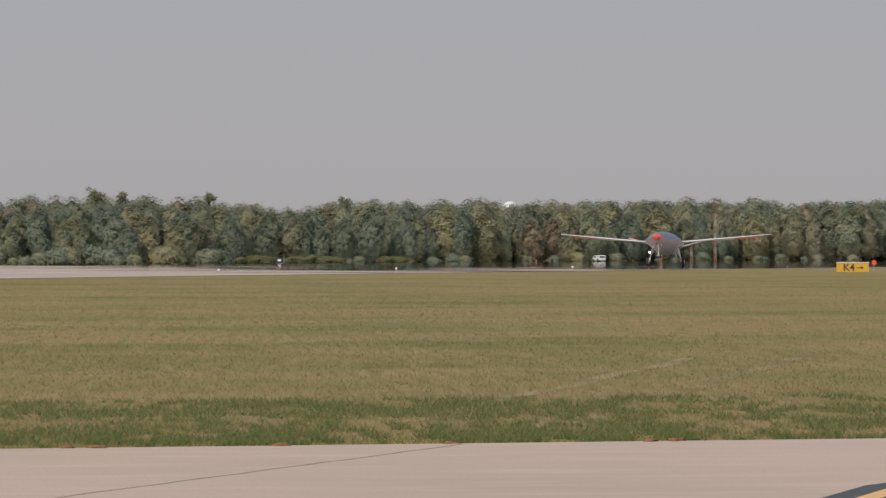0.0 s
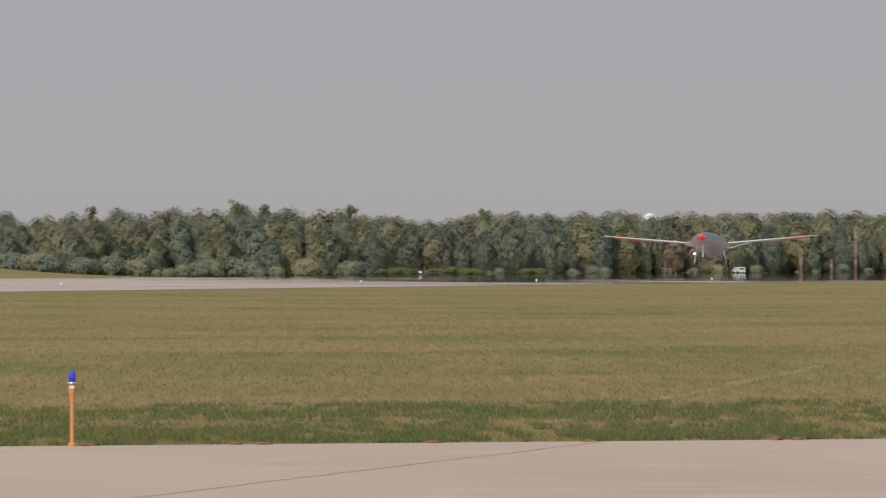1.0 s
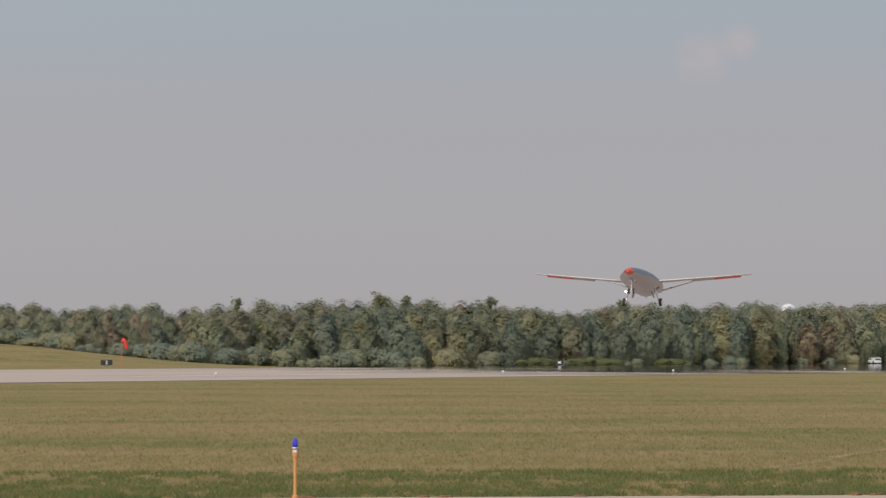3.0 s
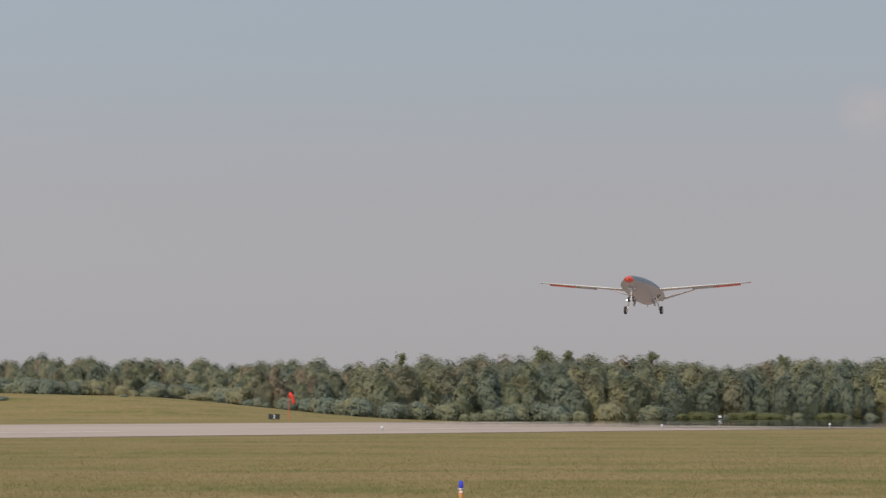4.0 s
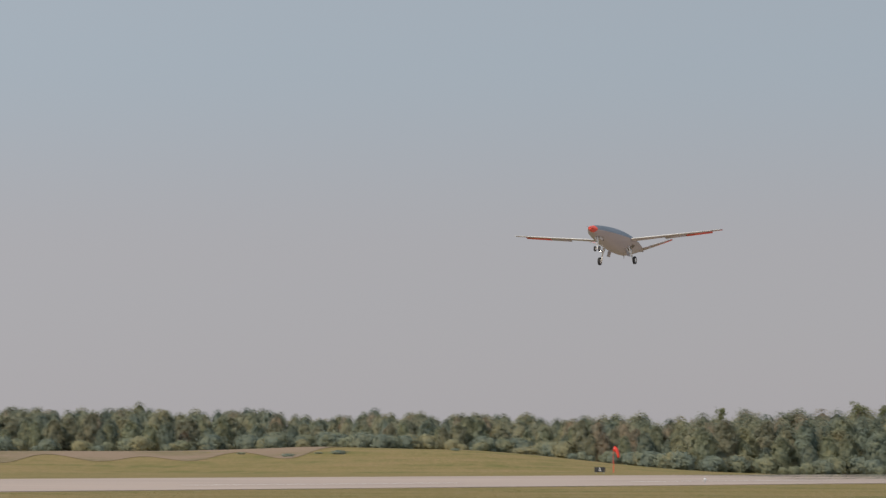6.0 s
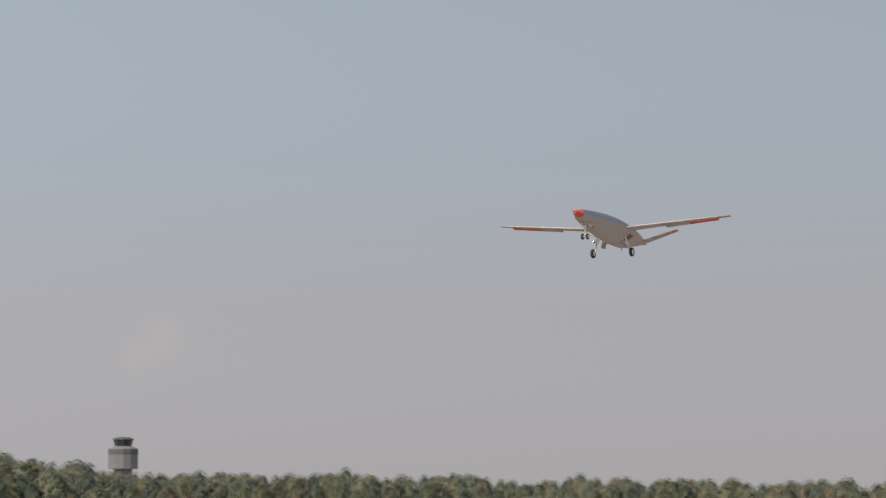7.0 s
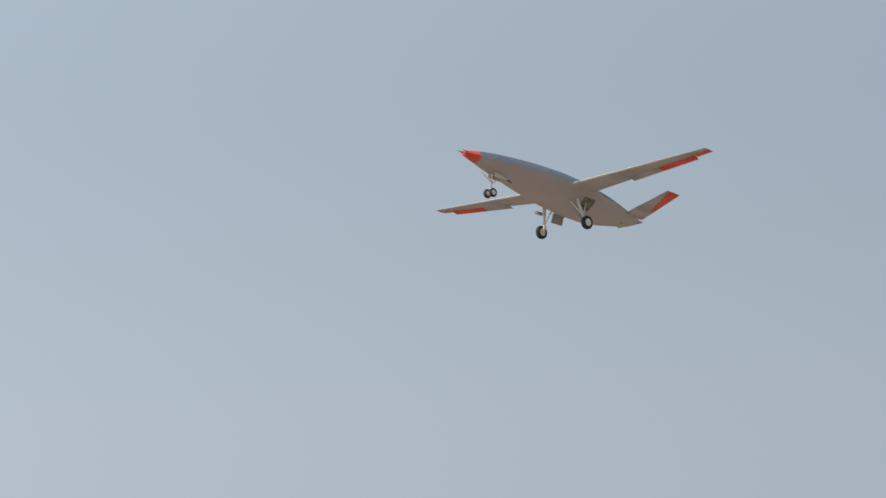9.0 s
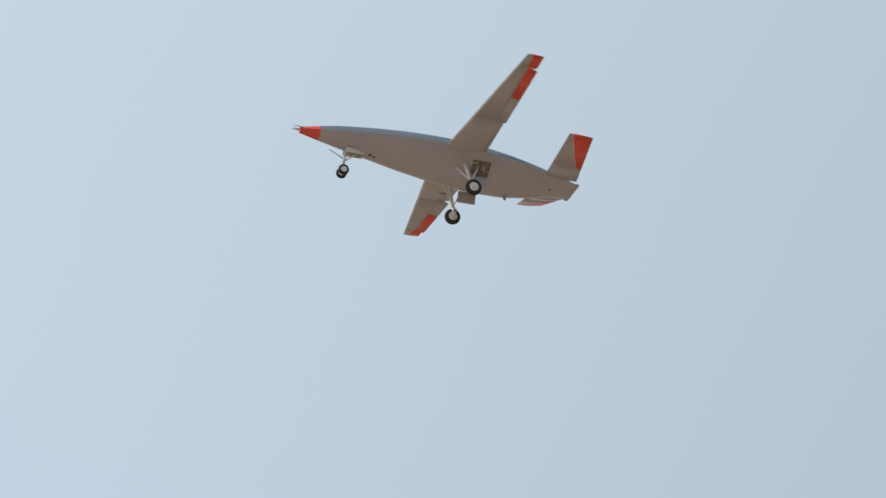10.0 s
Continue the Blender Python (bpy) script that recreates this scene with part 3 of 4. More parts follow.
# ---- taxiway edge light ----
def edge_light(m):
    ob = thing("taxiway_edge_light", "blue taxiway edge light on an orange post beside the concrete", "edge light", "", m)
    bm = bmesh.new()
    lathe(bm, [(0.04, 0), (0.04, 0.02), (0.028, 0.025), (0.026, 0.05), (0.026, 0.5)], 20)
    post = part("post", bm, POST, ob, smooth=False)
    bm = bmesh.new()
    lathe(bm, [(0.028, 0.46), (0.034, 0.49), (0.044, 0.515), (0.049, 0.56), (0.049, 0.605)], 20)
    head = part("lamp_head", bm, POST, ob)
    bm = bmesh.new()
    lathe(bm, [(0.02, 0.604), (0.062, 0.606), (0.066, 0.613), (0.062, 0.62), (0.043, 0.626)], 24)
    part("clamp_ring", bm, STEEL, head, "grey metal ring")
    bm = bmesh.new()
    lathe(bm, [(0.043, 0.625), (0.046, 0.66), (0.044, 0.70), (0.035, 0.725), (0.012, 0.735)], 24)
    part("lens", bm, BLUE, head, "blue glass lens", True)
    bm = bmesh.new()
    box(bm, -0.03, 0.03, -0.0525, -0.047, 0.56, 0.59)
    part("data_plate", bm, VANWHITE, head, "small white plate")
    bm = bmesh.new()
    lathe(bm, [(0.05, 0.0), (0.05, 0.025), (0.033, 0.035)], 16)
    part("base_flange", bm, POST, ob)
    return ob


edge_light(pose(-2.71, 28.50, 0) @ Matrix.Diagonal((0.78, 0.78, 1, 1)))


# ---- grass blades and tufts ----
def lay_grass(name, mat, label, spots, tall, wide, lean=0.5):
    """One object of many bent blades; spots: n by 2 places."""
    n = len(spots)
    rng = np.random.default_rng(len(name) + n)
    h = tall * rng.uniform(0.45, 1.25, n)
    th = rng.uniform(0, 2 * np.pi, n)
    w = wide * rng.uniform(0.6, 1.4, n)
    lx, ly = rng.normal(0, lean, n) * h, rng.normal(0, lean, n) * h
    z = np.array([rise(x, y) for x, y in spots]) - 0.02
    base = np.column_stack([spots, z])
    side = np.column_stack([np.cos(th) * w, np.sin(th) * w, np.zeros(n)])
    tip = base + np.column_stack([lx, ly, h])
    v = np.stack([base - side, base + side, tip], 1).reshape(-1, 3)
    f = np.arange(3 * n).reshape(-1, 3)
    me = bpy.data.meshes.new(name)
    me.from_pydata(v.tolist(), [], f.tolist())
    me.materials.append(mat)
    return tagged(new(name, me), label, "grass", "", "stuff")


def verge(n, u0, u1, v0, v1, seed, patch=0.0, power=1.0):
    rng = np.random.default_rng(seed)
    u, v = rng.uniform(u0, u1, n), v0 + (v1 - v0) * rng.uniform(0, 1, n) ** power
    p = np.array([tuple(on_edge(a, b))[:2] for a, b in zip(u, v)])
    if patch:
        keep = [noise.noise((x * 0.8, y * 0.5, seed)) * 0.8 + 0.8 * noise.noise((x * 3.1, y * 1.6, seed)) > patch - 0.5 for x, y in p]
        p = p[np.array(keep)]
    return p


lay_grass("verge_grass", LUSH, "lush green grass along the taxiway edge", verge(120000, -20, 12, 0.03, 9, 1, 0.42, 1.5), 0.07, 0.0075, 0.7)
def field_spots(n, seed, y0, y1, patch, power=1.6):
    rng = np.random.default_rng(seed)
    y = y0 + (y1 - y0) * rng.uniform(0, 1, n) ** power
    x = rng.uniform(-0.30, 0.27, n) * (y + 35)
    p = np.column_stack([x, y])
    near = (p - np.array(RN_A)[:2]) @ np.array(rn_out)[:2]
    from_edge = (p - np.array(EDGE.translation)[:2]) @ np.array((-math.sin(radians(EDGE_TURN)), math.cos(radians(EDGE_TURN))))
    p = p[(near < -0.5) & (from_edge > 0.04)]
    keep = [noise.noise((a * 0.10, b * 0.045, seed)) + 0.6 * noise.noise((a * 0.5, b * 0.2, seed)) > patch for a, b in p]
    return p[np.array(keep)]


lay_grass("field_grass", BLADE, "straw-tipped tufts over the airfield", field_spots(300000, 3, 26, 200, -2, 2.4), 0.055, 0.0055, 0.65)
lay_grass("field_clover", LUSH, "green patches of clover in the airfield grass", field_spots(70000, 4, 30, 200, 0.24, 2.2), 0.04, 0.009, 0.9)
lay_grass("straw_stalks", STRAW, "pale dry stalks among the airfield grass", field_spots(110000, 6, 27, 160, -0.15, 2.2), 0.07, 0.004, 0.5)


def clod(u, v, w, seed):
    rnd = random.Random(seed)
    bm = bmesh.new()
    bmesh.ops.create_icosphere(bm, subdivisions=2, radius=1)
    for q in bm.verts:
        q.co *= 1 + rnd.uniform(-0.55, 0.45)
        q.co = Vector((q.co.x * w, q.co.y * 0.06, max(q.co.z, -0.2) * 0.022))
    ob = part("soil_clod", bm, CLOD, None, "reddish clod of bare soil at the taxiway edge", True)
    ob.matrix_world = EDGE @ Matrix.Translation((u, v, 0))
    return tagged(ob, "", "soil")


for k, (u, w) in enumerate(((0.16, 0.14), (1.65, 0.06), (1.93, 0.10), (5.2, 0.07), (7.1, 0.07), (7.35, 0.08), (3.6, 0.09), (-2.4, 0.12))):
    clod(u, -0.02, w, k)


# ---- things round the runway ----
def place(az, d, z=None):
    p = at_bearing(az, d)
    p.z = rise(p.x, p.y) - 0.02 if z is None else z
    return p


def face_camera(p):
    """A pose at p whose -y side looks back to where the film was taken."""
    return Matrix.Translation(p) @ Matrix.Rotation(math.atan2(-p.x, p.y), 4, "Z")


def lettering(body, size, mat, parent, m, name="lettering"):
    cu = bpy.data.curves.new(name, "FONT")
    cu.body, cu.size, cu.align_x, cu.align_y, cu.extrude = body, size, "CENTER", "CENTER", 0.004
    cu.offset = size * 0.02
    ob = new(name, cu)
    ob.data.materials.append(mat)
    ob.parent, ob.matrix_basis = parent, m
    return ob


def guidance_sign(m):
    ob = thing("taxiway_sign", "yellow taxiway sign with black lettering and a pale top edge", "sign", "", m)
    bm = box(bmesh.new(), -1.19, 1.19, -0.12, 0.12, 0.10, 0.80, 0.02)
    panel = part("sign_box", bm, SIGNYELLOW, ob)
    bm = box(bmesh.new(), -1.22, 1.22, -0.14, 0.14, 0.80, 0.86, 0.01)
    part("top_rail", bm, VANWHITE, panel, "pale top rail")
    for x in (-0.9, 0, 0.9):
        bm = rod(bmesh.new(), (x, 0, -0.05), (x, 0, 0.12), 0.04)
        part("leg", bm, STEEL, ob)
    up = Matrix.Rotation(math.pi / 2, 4, "X")
    lettering("K4", 0.74, SIGNBLACK, panel, Matrix.Translation((-0.28, -0.125, 0.44)) @ up)
    bm = bmesh.new()
    box(bm, 0.28, 0.70, -0.135, -0.122, 0.41, 0.47)
    v = [bm.verts.new((x, y, z)) for y in (-0.135, -0.122) for x, z in ((0.62, 0.58), (0.80, 0.44), (0.62, 0.30))]
    bm.faces.new(v[:3]), bm.faces.new(v[3:][::-1])
    for k in range(3):
        bm.faces.new((v[k], v[3 + k], v[3 + (k + 1) % 3], v[(k + 1) % 3]))
    part("arrow", bm, SIGNBLACK, panel, "black arrow")
    return ob


guidance_sign(face_camera(place(11.95, 236)))


def distance_board(m, w, h, digit=None):
    ob = thing("distance_board", "black runway distance board with a white figure", "sign", "runway distance boards", m)
    panel = part("board", box(bmesh.new(), -w / 2, w / 2, -0.15, 0.15, 0.2, 0.2 + h, 0.02), SIGNBLACK, ob)
    up = Matrix.Rotation(math.pi / 2, 4, "X")
    if digit:
        lettering(digit, h * 0.95, VANWHITE, panel, Matrix.Translation((0, -0.155, 0.2 + h / 2)) @ up)
    else:
        part("figure_bar", box(bmesh.new(), -w * 0.22, w * 0.22, -0.17, -0.152, 0.2 + h * 0.3, 0.2 + h * 0.75), VANWHITE, panel, "white bar")
    for x in (-w * 0.35, w * 0.35):
        part("leg", rod(bmesh.new(), (x, 0, -0.1), (x, 0, 0.22), 0.04), STEEL, ob)
    return ob


distance_board(face_camera(place(1.58, 406)), 0.95, 0.6)
distance_board(face_camera(place(-6.86, 360)), 1.35, 0.62, "2")


def windsock(m):
    ob = thing("windsock", "limp red windsock on a slim orange pole", "windsock", "", m)
    part("pole", rod(bmesh.new(), (0, 0, -0.1), (0, 0, 3.15), 0.035, 0.028), REDPAINT, ob)
    part("swivel", rod(bmesh.new(), (-0.04, 0, 3.1), (0.38, 0, 3.14), 0.03, 0.03, 8), STEEL, ob)
    bm = bmesh.new()
    rings = []
    for k in range(9):
        u = k / 8
        c = Vector((0.05 + 0.85 * u - 0.25 * u * u, 0.02 * math.sin(9 * u), 3.12 - 1.25 * u * u * 0.95))
        r = 0.33 * (1 - 0.5 * u)
        tilt = 0.15 + 1.1 * u
        ring = []
        for j in range(14):
            a = 2 * math.pi * j / 14
            q = Vector((0, math.cos(a) * r, math.sin(a) * r * (1 + 0.12 * math.sin(3 * a + 5 * u))))
            q.rotate(Matrix.Rotation(tilt, 3, "Y"))
            ring.append(c + q)
        rings.append(ring)
    loft(bm, rings)
    part("sock", bm, REDPAINT, ob, "faded red cloth sock", True)
    return ob


windsock(face_camera(place(-6.58, 366)))


def striped_mast(m, tall, w, label, guys=False):
    ob = thing("striped_mast", label, "mast", "striped masts", m)
    n = max(3, int(tall / 1.0))
    for k in range(n):
        bm = bmesh.new()
        z0, z1 = tall * k / n - (0.1 if k == 0 else 0), tall * (k + 1) / n
        for x, y in ((-w / 2, -w * 0.3), (w / 2, -w * 0.3), (0, w * 0.55)):
            rod(bm, (x, y, z0), (x, y, z1), 0.032, 0.032, 6)
        c = [(-w / 2, -w * 0.3), (w / 2, -w * 0.3), (0, w * 0.55)]
        for j in range(3):
            rod(bm, (*c[j], z0), (*c[(j + 1) % 3], z1), 0.016, 0.016, 5)
            rod(bm, (*c[j], z1), (*c[(j + 1) % 3], z1), 0.016, 0.016, 5)
        part("mast_bay", bm, HAZEDRED if k % 2 == 0 else HAZEDWHITE, ob)
    return ob


# mast red and white dulled in colour to imitate the haze over them
HAZEDWHITE = material("hazed_white_paint", (0.36, 0.35, 0.345), 0.7, scales=[(2, (0.31, 0.30, 0.30), 0.45, 0.7)])
HAZEDRED = material("hazed_red_paint", (0.30, 0.15, 0.13), 0.7, scales=[(2, (0.27, 0.15, 0.13), 0.45, 0.7)])
striped_mast(face_camera(place(9.48, 503)), 7.6, 0.36, "red and white lattice mast before the wood")
striped_mast(face_camera(place(8.5, 489)), 3.6, 0.36, "short red and white lattice mast before the wood")
striped_mast(face_camera(place(9.05, 496)), 2.2, 0.3, "low red and white lattice post")


def van(m):
    ob = thing("white_van", "small white utility van parked beyond the runway", "van", "", m)
    bm = bmesh.new()
    prof = [(-1.8, 0.3), (-1.8, 1.3), (-1.65, 1.42), (0.7, 1.42), (1.2, 0.92), (1.8, 0.82), (1.9, 0.5), (1.9, 0.3)]
    loft(bm, [[(s * 0.82, y, z) for y, z in prof] for s in (-1, 1)])
    body = part("body", bm, VANWHITE, ob)
    part("windscreen", box(bmesh.new(), -0.68, 0.68, -0.02, 0.02, -0.3, 0.3, 0, Matrix.Translation((0, 0.97, 1.19)) @ Matrix.Rotation(radians(45), 4, "X")), GLASS, body, "dark windscreen")
    for s in (-1, 1):
        part("side_window", box(bmesh.new(), s * 0.825 - 0.01, s * 0.825 + 0.01, -0.1, 0.6, 0.92, 1.28), GLASS, body, "dark side window")
        for y in (-1.2, 1.2):
            w = lathe(bmesh.new(), [(0.2, -0.11), (0.33, -0.11), (0.35, 0), (0.33, 0.11), (0.2, 0.11)], 18, Matrix.Translation((s * 0.75, y, 0.35)) @ Matrix.Rotation(math.pi / 2, 4, "Y"))
            part("wheel", w, RUBBER, ob, "black tyre", True)
    part("rear_window", box(bmesh.new(), -0.62, 0.62, -1.83, -1.805, 0.9, 1.24), GLASS, body, "dark rear window")
    return ob


van(face_camera(place(7.38, 466)) @ Matrix.Rotation(radians(24), 4, "Z") @ Matrix.Scale(0.66, 4))


def runway_lamp(m):
    ob = thing("runway_edge_light", "small white runway edge light on the pavement", "edge light", "runway edge lights", m)
    part("stem", rod(bmesh.new(), (0, 0, -0.05), (0, 0, 0.24), 0.05), STEEL, ob)
    part("lens", lathe(bmesh.new(), [(0.05, 0.22), (0.085, 0.24), (0.09, 0.31), (0.06, 0.38), (0.02, 0.40)], 16), VANWHITE, ob, "white glass lens", True)
    return ob


lamp_one = runway_lamp(face_camera(place(0.48, 230)))
for az, d in ((3.7, 247), (-5.0, 206), (6.9, 268)):
    copy_thing(lamp_one, face_camera(place(az, d)))


def marker(m):
    ob = thing("orange_marker", "small orange marker post by the runway", "marker", "orange markers", m)
    part("post", lathe(bmesh.new(), [(0.10, -0.05), (0.10, 0.02), (0.06, 0.04), (0.055, 0.5), (0.02, 0.54)], 12), ORANGE, ob, "", True)
    part("collar", lathe(bmesh.new(), [(0.06, 0.30), (0.068, 0.31), (0.068, 0.4), (0.06, 0.41)], 12), VANWHITE, ob, "white collar")
    return ob


mark_one = marker(face_camera(place(6.24, 450)) @ Matrix.Scale(0.65, 4))
for az, d in ((8.0, 478), (10.78, 296)):
    copy_thing(mark_one, face_camera(place(az, d)) @ Matrix.Scale(0.65, 4))


def cabinet(m):
    ob = thing("control_cabinet", "small dark control cabinet beside the runway", "cabinet", "", m)
    body = part("body", box(bmesh.new(), -0.2, 0.2, -0.15, 0.15, -0.05, 0.42, 0.02), SIGNBLACK, ob)
    part("lid", box(bmesh.new(), -0.23, 0.23, -0.18, 0.18, 0.42, 0.47, 0.01), SIGNBLACK, body)
    return ob


cabinet(face_camera(place(6.53, 451)))


def red_board(m):
    ob = thing("red_board", "square red marker board on a short post", "sign", "", m)
    part("post", rod(bmesh.new(), (0, 0, -0.1), (0, 0, 0.55), 0.03), STEEL, ob)
    part("board", box(bmesh.new(), -0.17, 0.17, -0.02, 0.02, 0.55, 0.88, 0.01), REDPAINT, ob)
    return ob


red_board(face_camera(place(12.33, 262)))


def dome_tower(m):
    ob = thing("radar_dome", "white radar dome on a tower behind the wood", "radar dome", "", m)
    bm = bmesh.new()
    bmesh.ops.create_uvsphere(bm, u_segments=28, v_segments=16, radius=3.7, matrix=Matrix.Translation((0, 0, 20.9)))
    part("dome", bm, VANWHITE, ob, "white dome", True)
    part("shaft", lathe(bmesh.new(), [(2.2, -0.2), (1.6, 4), (1.5, 17), (2.6, 19.2)], 20), VANWHITE, ob)
    part("ring_deck", lathe(bmesh.new(), [(2.4, 19.0), (3.6, 19.1), (3.6, 19.35), (2.4, 19.4)], 24), STEEL, ob)
    return ob


dome_tower(face_camera(place(5.77, 1400, -1.5)))


def control_tower(m):
    ob = thing("control_tower", "grey concrete control tower with a dark glazed cab", "control tower", "", m)
    part("shaft", lathe(bmesh.new(), [(3.0, -0.3), (3.0, 14.0), (3.6, 24.7), (5.0, 27.7)], 12), RENDERED, ob)
    part("gallery", lathe(bmesh.new(), [(4.9, 27.6), (5.6, 27.8), (5.6, 29.5), (5.3, 29.6)], 12), BRONZE, ob, "dark gallery band")
    part("deck", lathe(bmesh.new(), [(5.5, 22.35), (5.5, 29.8), (4.9, 30.1), (3.1, 30.8)], 12), RENDERED, ob, "pale sloping deck")
    cab = part("cab", lathe(bmesh.new(), [(2.9, 30.7), (3.0, 31.4), (3.6, 33.2)], 8), GLASS, ob, "dark raked cab windows")
    part("cab_roof", lathe(bmesh.new(), [(3.9, 33.2), (3.9, 33.6), (2.4, 34.2), (0.5, 34.3)], 8), BRONZE, ob, "dark roof")
    for k in range(8):
        a = 2 * math.pi * k / 8
        part("mullion", rod(bmesh.new(), (3.03 * math.cos(a), 3.03 * math.sin(a), 30.8), (3.65 * math.cos(a), 3.65 * math.sin(a), 33.25), 0.09, 0.09, 6), BRONZE, cab)
    return ob


control_tower(face_camera(place(-19.2, 1150, 0)))


def bare_field():
    bm = bmesh.new()
    rows = []
    for k in range(61):
        az = -23 + 12.4 * k / 60
        row = []
        for j in range(5):
            broad = (0.06 + 0.94 * smoothstep(-10.6, -13.5, az)) * (1 + 0.25 * math.sin(az * 3.3))
            p = at_bearing(az, 454 - 36 * broad * (1 - j / 4) + 4 * math.sin(az * 2.1))
            row.append(bm.verts.new((p.x, p.y, rise(p.x, p.y) + 0.03)))
        rows.append(row)
    for a, b in zip(rows, rows[1:]):
        for k in range(4):
            bm.faces.new((a[k], a[k + 1], b[k + 1], b[k]))
    setting("bare_field", bm, STUBBLE, "strip of dry pinkish stubble before the wood", True)


def straw_strip():
    """A dry pale bank of grass along the runway's shoulder by the sign."""
    bm = bmesh.new()
    rows = []
    for k in range(25):
        az = 11.0 + 5.5 * k / 24
        row = []
        for j, z in enumerate((-0.03, 0.07, 0.10, 0.08, -0.03)):
            p = at_bearing(az, 262 + 7 * j + 2 * math.sin(az * 5))
            row.append(bm.verts.new((p.x, p.y, z * smoothstep(11.0, 11.6, az) - 0.03)))
        rows.append(row)
    for a, b in zip(rows, rows[1:]):
        for k in range(4):
            bm.faces.new((a[k], a[k + 1], b[k + 1], b[k]))
    setting("straw_strip", bm, STUBBLE, "low bank of dry straw-coloured grass by the taxiway sign", True)


STUBBLE = material("dry_stubble", (0.23, 0.165, 0.115), 1.0, scales=[(0.06, (0.17, 0.135, 0.075), 0.42, 0.6), (0.8, (0.26, 0.19, 0.13), 0.5, 0.75)], bump=0.4, bump_scale=3)
bare_field()
straw_strip()


def meadow_shrub(az, d, size, k):
    ob = new("shrub", BUSHES[k])
    p = place(az, d)
    ob.matrix_world = Matrix.Translation(p - Vector((0, 0, 0.1))) @ Matrix.Diagonal((size * 1.5, size * 1.5, size * 0.6, 1))
    return tagged(ob, ("low dark green shrub on the grassy swell", "low yellow-green shrub on the grassy swell", "low dark shrub on the grassy swell")[k], "shrub", "shrubs")


for az, d, size, k in ((-12.9, 415, 0.3, 2), (-11.9, 418, 0.35, 2), (-12.3, 420, 0.2, 0), (-9.6, 430, 0.22, 2), (-8.2, 462, 0.7, 1), (-13.8, 425, 0.22, 0)):
    meadow_shrub(az, d, size, k)


# leafy mounds stand in for pale grass slopes in the clearings at the wood's foot
ROUGH = crown_mesh("grass_mound", 3.2, 2.6, 0.1, PALELEAF, 97, 1400, 40)
for az, d, w in ((0.88, 449, 0.8), (1.05, 456, 1.0), (1.25, 462, 1.0), (1.95, 468, 0.9), (2.15, 469, 1.0), (2.4, 468, 0.9), (2.62, 467, 0.8), (3.5, 468, 0.8), (3.72, 468, 0.8)):
    p = place(az, d)
    ob = new("grass_mound", ROUGH)
    ob.matrix_world = Matrix.Translation(p) @ Matrix.Rotation(az * 5, 4, "Z") @ Matrix.Diagonal((1.05 * w, 0.6 * w, 0.44 * w, 1))
    tagged(ob, "low yellow-green leafy mound standing in for a pale grass slope at the wood's foot", "shrub", "bushes in the clearing")



# ---- the aircraft: x ahead, y to its left, z up ----
SECTIONS = [  # station, half width, top, widest height, bottom
    (7.36, 0.20, 0.98, 0.84, 0.67), (7.15, 0.28, 1.03, 0.84, 0.62), (6.8, 0.40, 1.11, 0.82, 0.54), (6.1, 0.64, 1.24, 0.78, 0.42),
    (5.2, 0.98, 1.35, 0.73, 0.26), (3.7, 1.42, 1.45, 0.66, 0.0), (1.9, 1.80, 1.53, 0.57, -0.36), (0.0, 2.02, 1.52, 0.49, -0.70),
    (-1.8, 2.02, 1.40, 0.40, -0.90), (-3.6, 1.82, 1.15, 0.28, -0.93), (-5.0, 1.58, 0.86, 0.14, -0.71), (-6.2, 1.30, 0.52, 0.02, -0.44),
    (-7.0, 1.08, 0.24, -0.08, -0.27), (-7.3, 0.98, 0.06, -0.10, -0.19)]


FINE = np.arange(-7.3, 7.37, 0.02)
SMOOTH = []
for col in (1, 2, 3, 4):
    raw = np.interp(FINE, [q[0] for q in SECTIONS][::-1], [q[col] for q in SECTIONS][::-1])
    k = np.hanning(71)
    soft = np.convolve(np.pad(raw, 35, mode="reflect", reflect_type="odd"), k / k.sum(), mode="valid")
    SMOOTH.append(soft)


def section(x):
    return [float(np.interp(x, FINE, c)) for c in SMOOTH]


def fuse_upper(x, n=24, lift=0.0):
    """The back, from chine to chine, with a crease along the chine."""
    w, top, mid, low = section(x)
    out = []
    for k in range(n + 1):
        u = math.cos(math.pi * k / n)
        out.append((x, w * u, mid + (top - mid) * (1 - abs(u) ** 2.3) + lift))
    return out


def fuse_lower(x, n=24):
    w, top, mid, low = section(x)
    out = []
    for k in range(n + 1):
        u = -math.cos(math.pi * k / n)
        out.append((x, w * u, mid - (mid - low) * (1 - abs(u) ** 2.0)))
    return out


def skin(bm, rows):
    vs = [[bm.verts.new(q) for q in row] for row in rows]
    for a, b in zip(vs, vs[1:]):
        for k in range(len(a) - 1):
            bm.faces.new((a[k], a[k + 1], b[k + 1], b[k]))
    return bm


def wing_le(y):
    return 0.04 - 1.30 * (y - 2.09) / 9.38


def wing_te(y):
    return -2.04 - 0.05 * (y - 2.43) / 9.0


def wing_z(y):
    return 0.44 + 0.85 * (y - 2.09) / 9.38


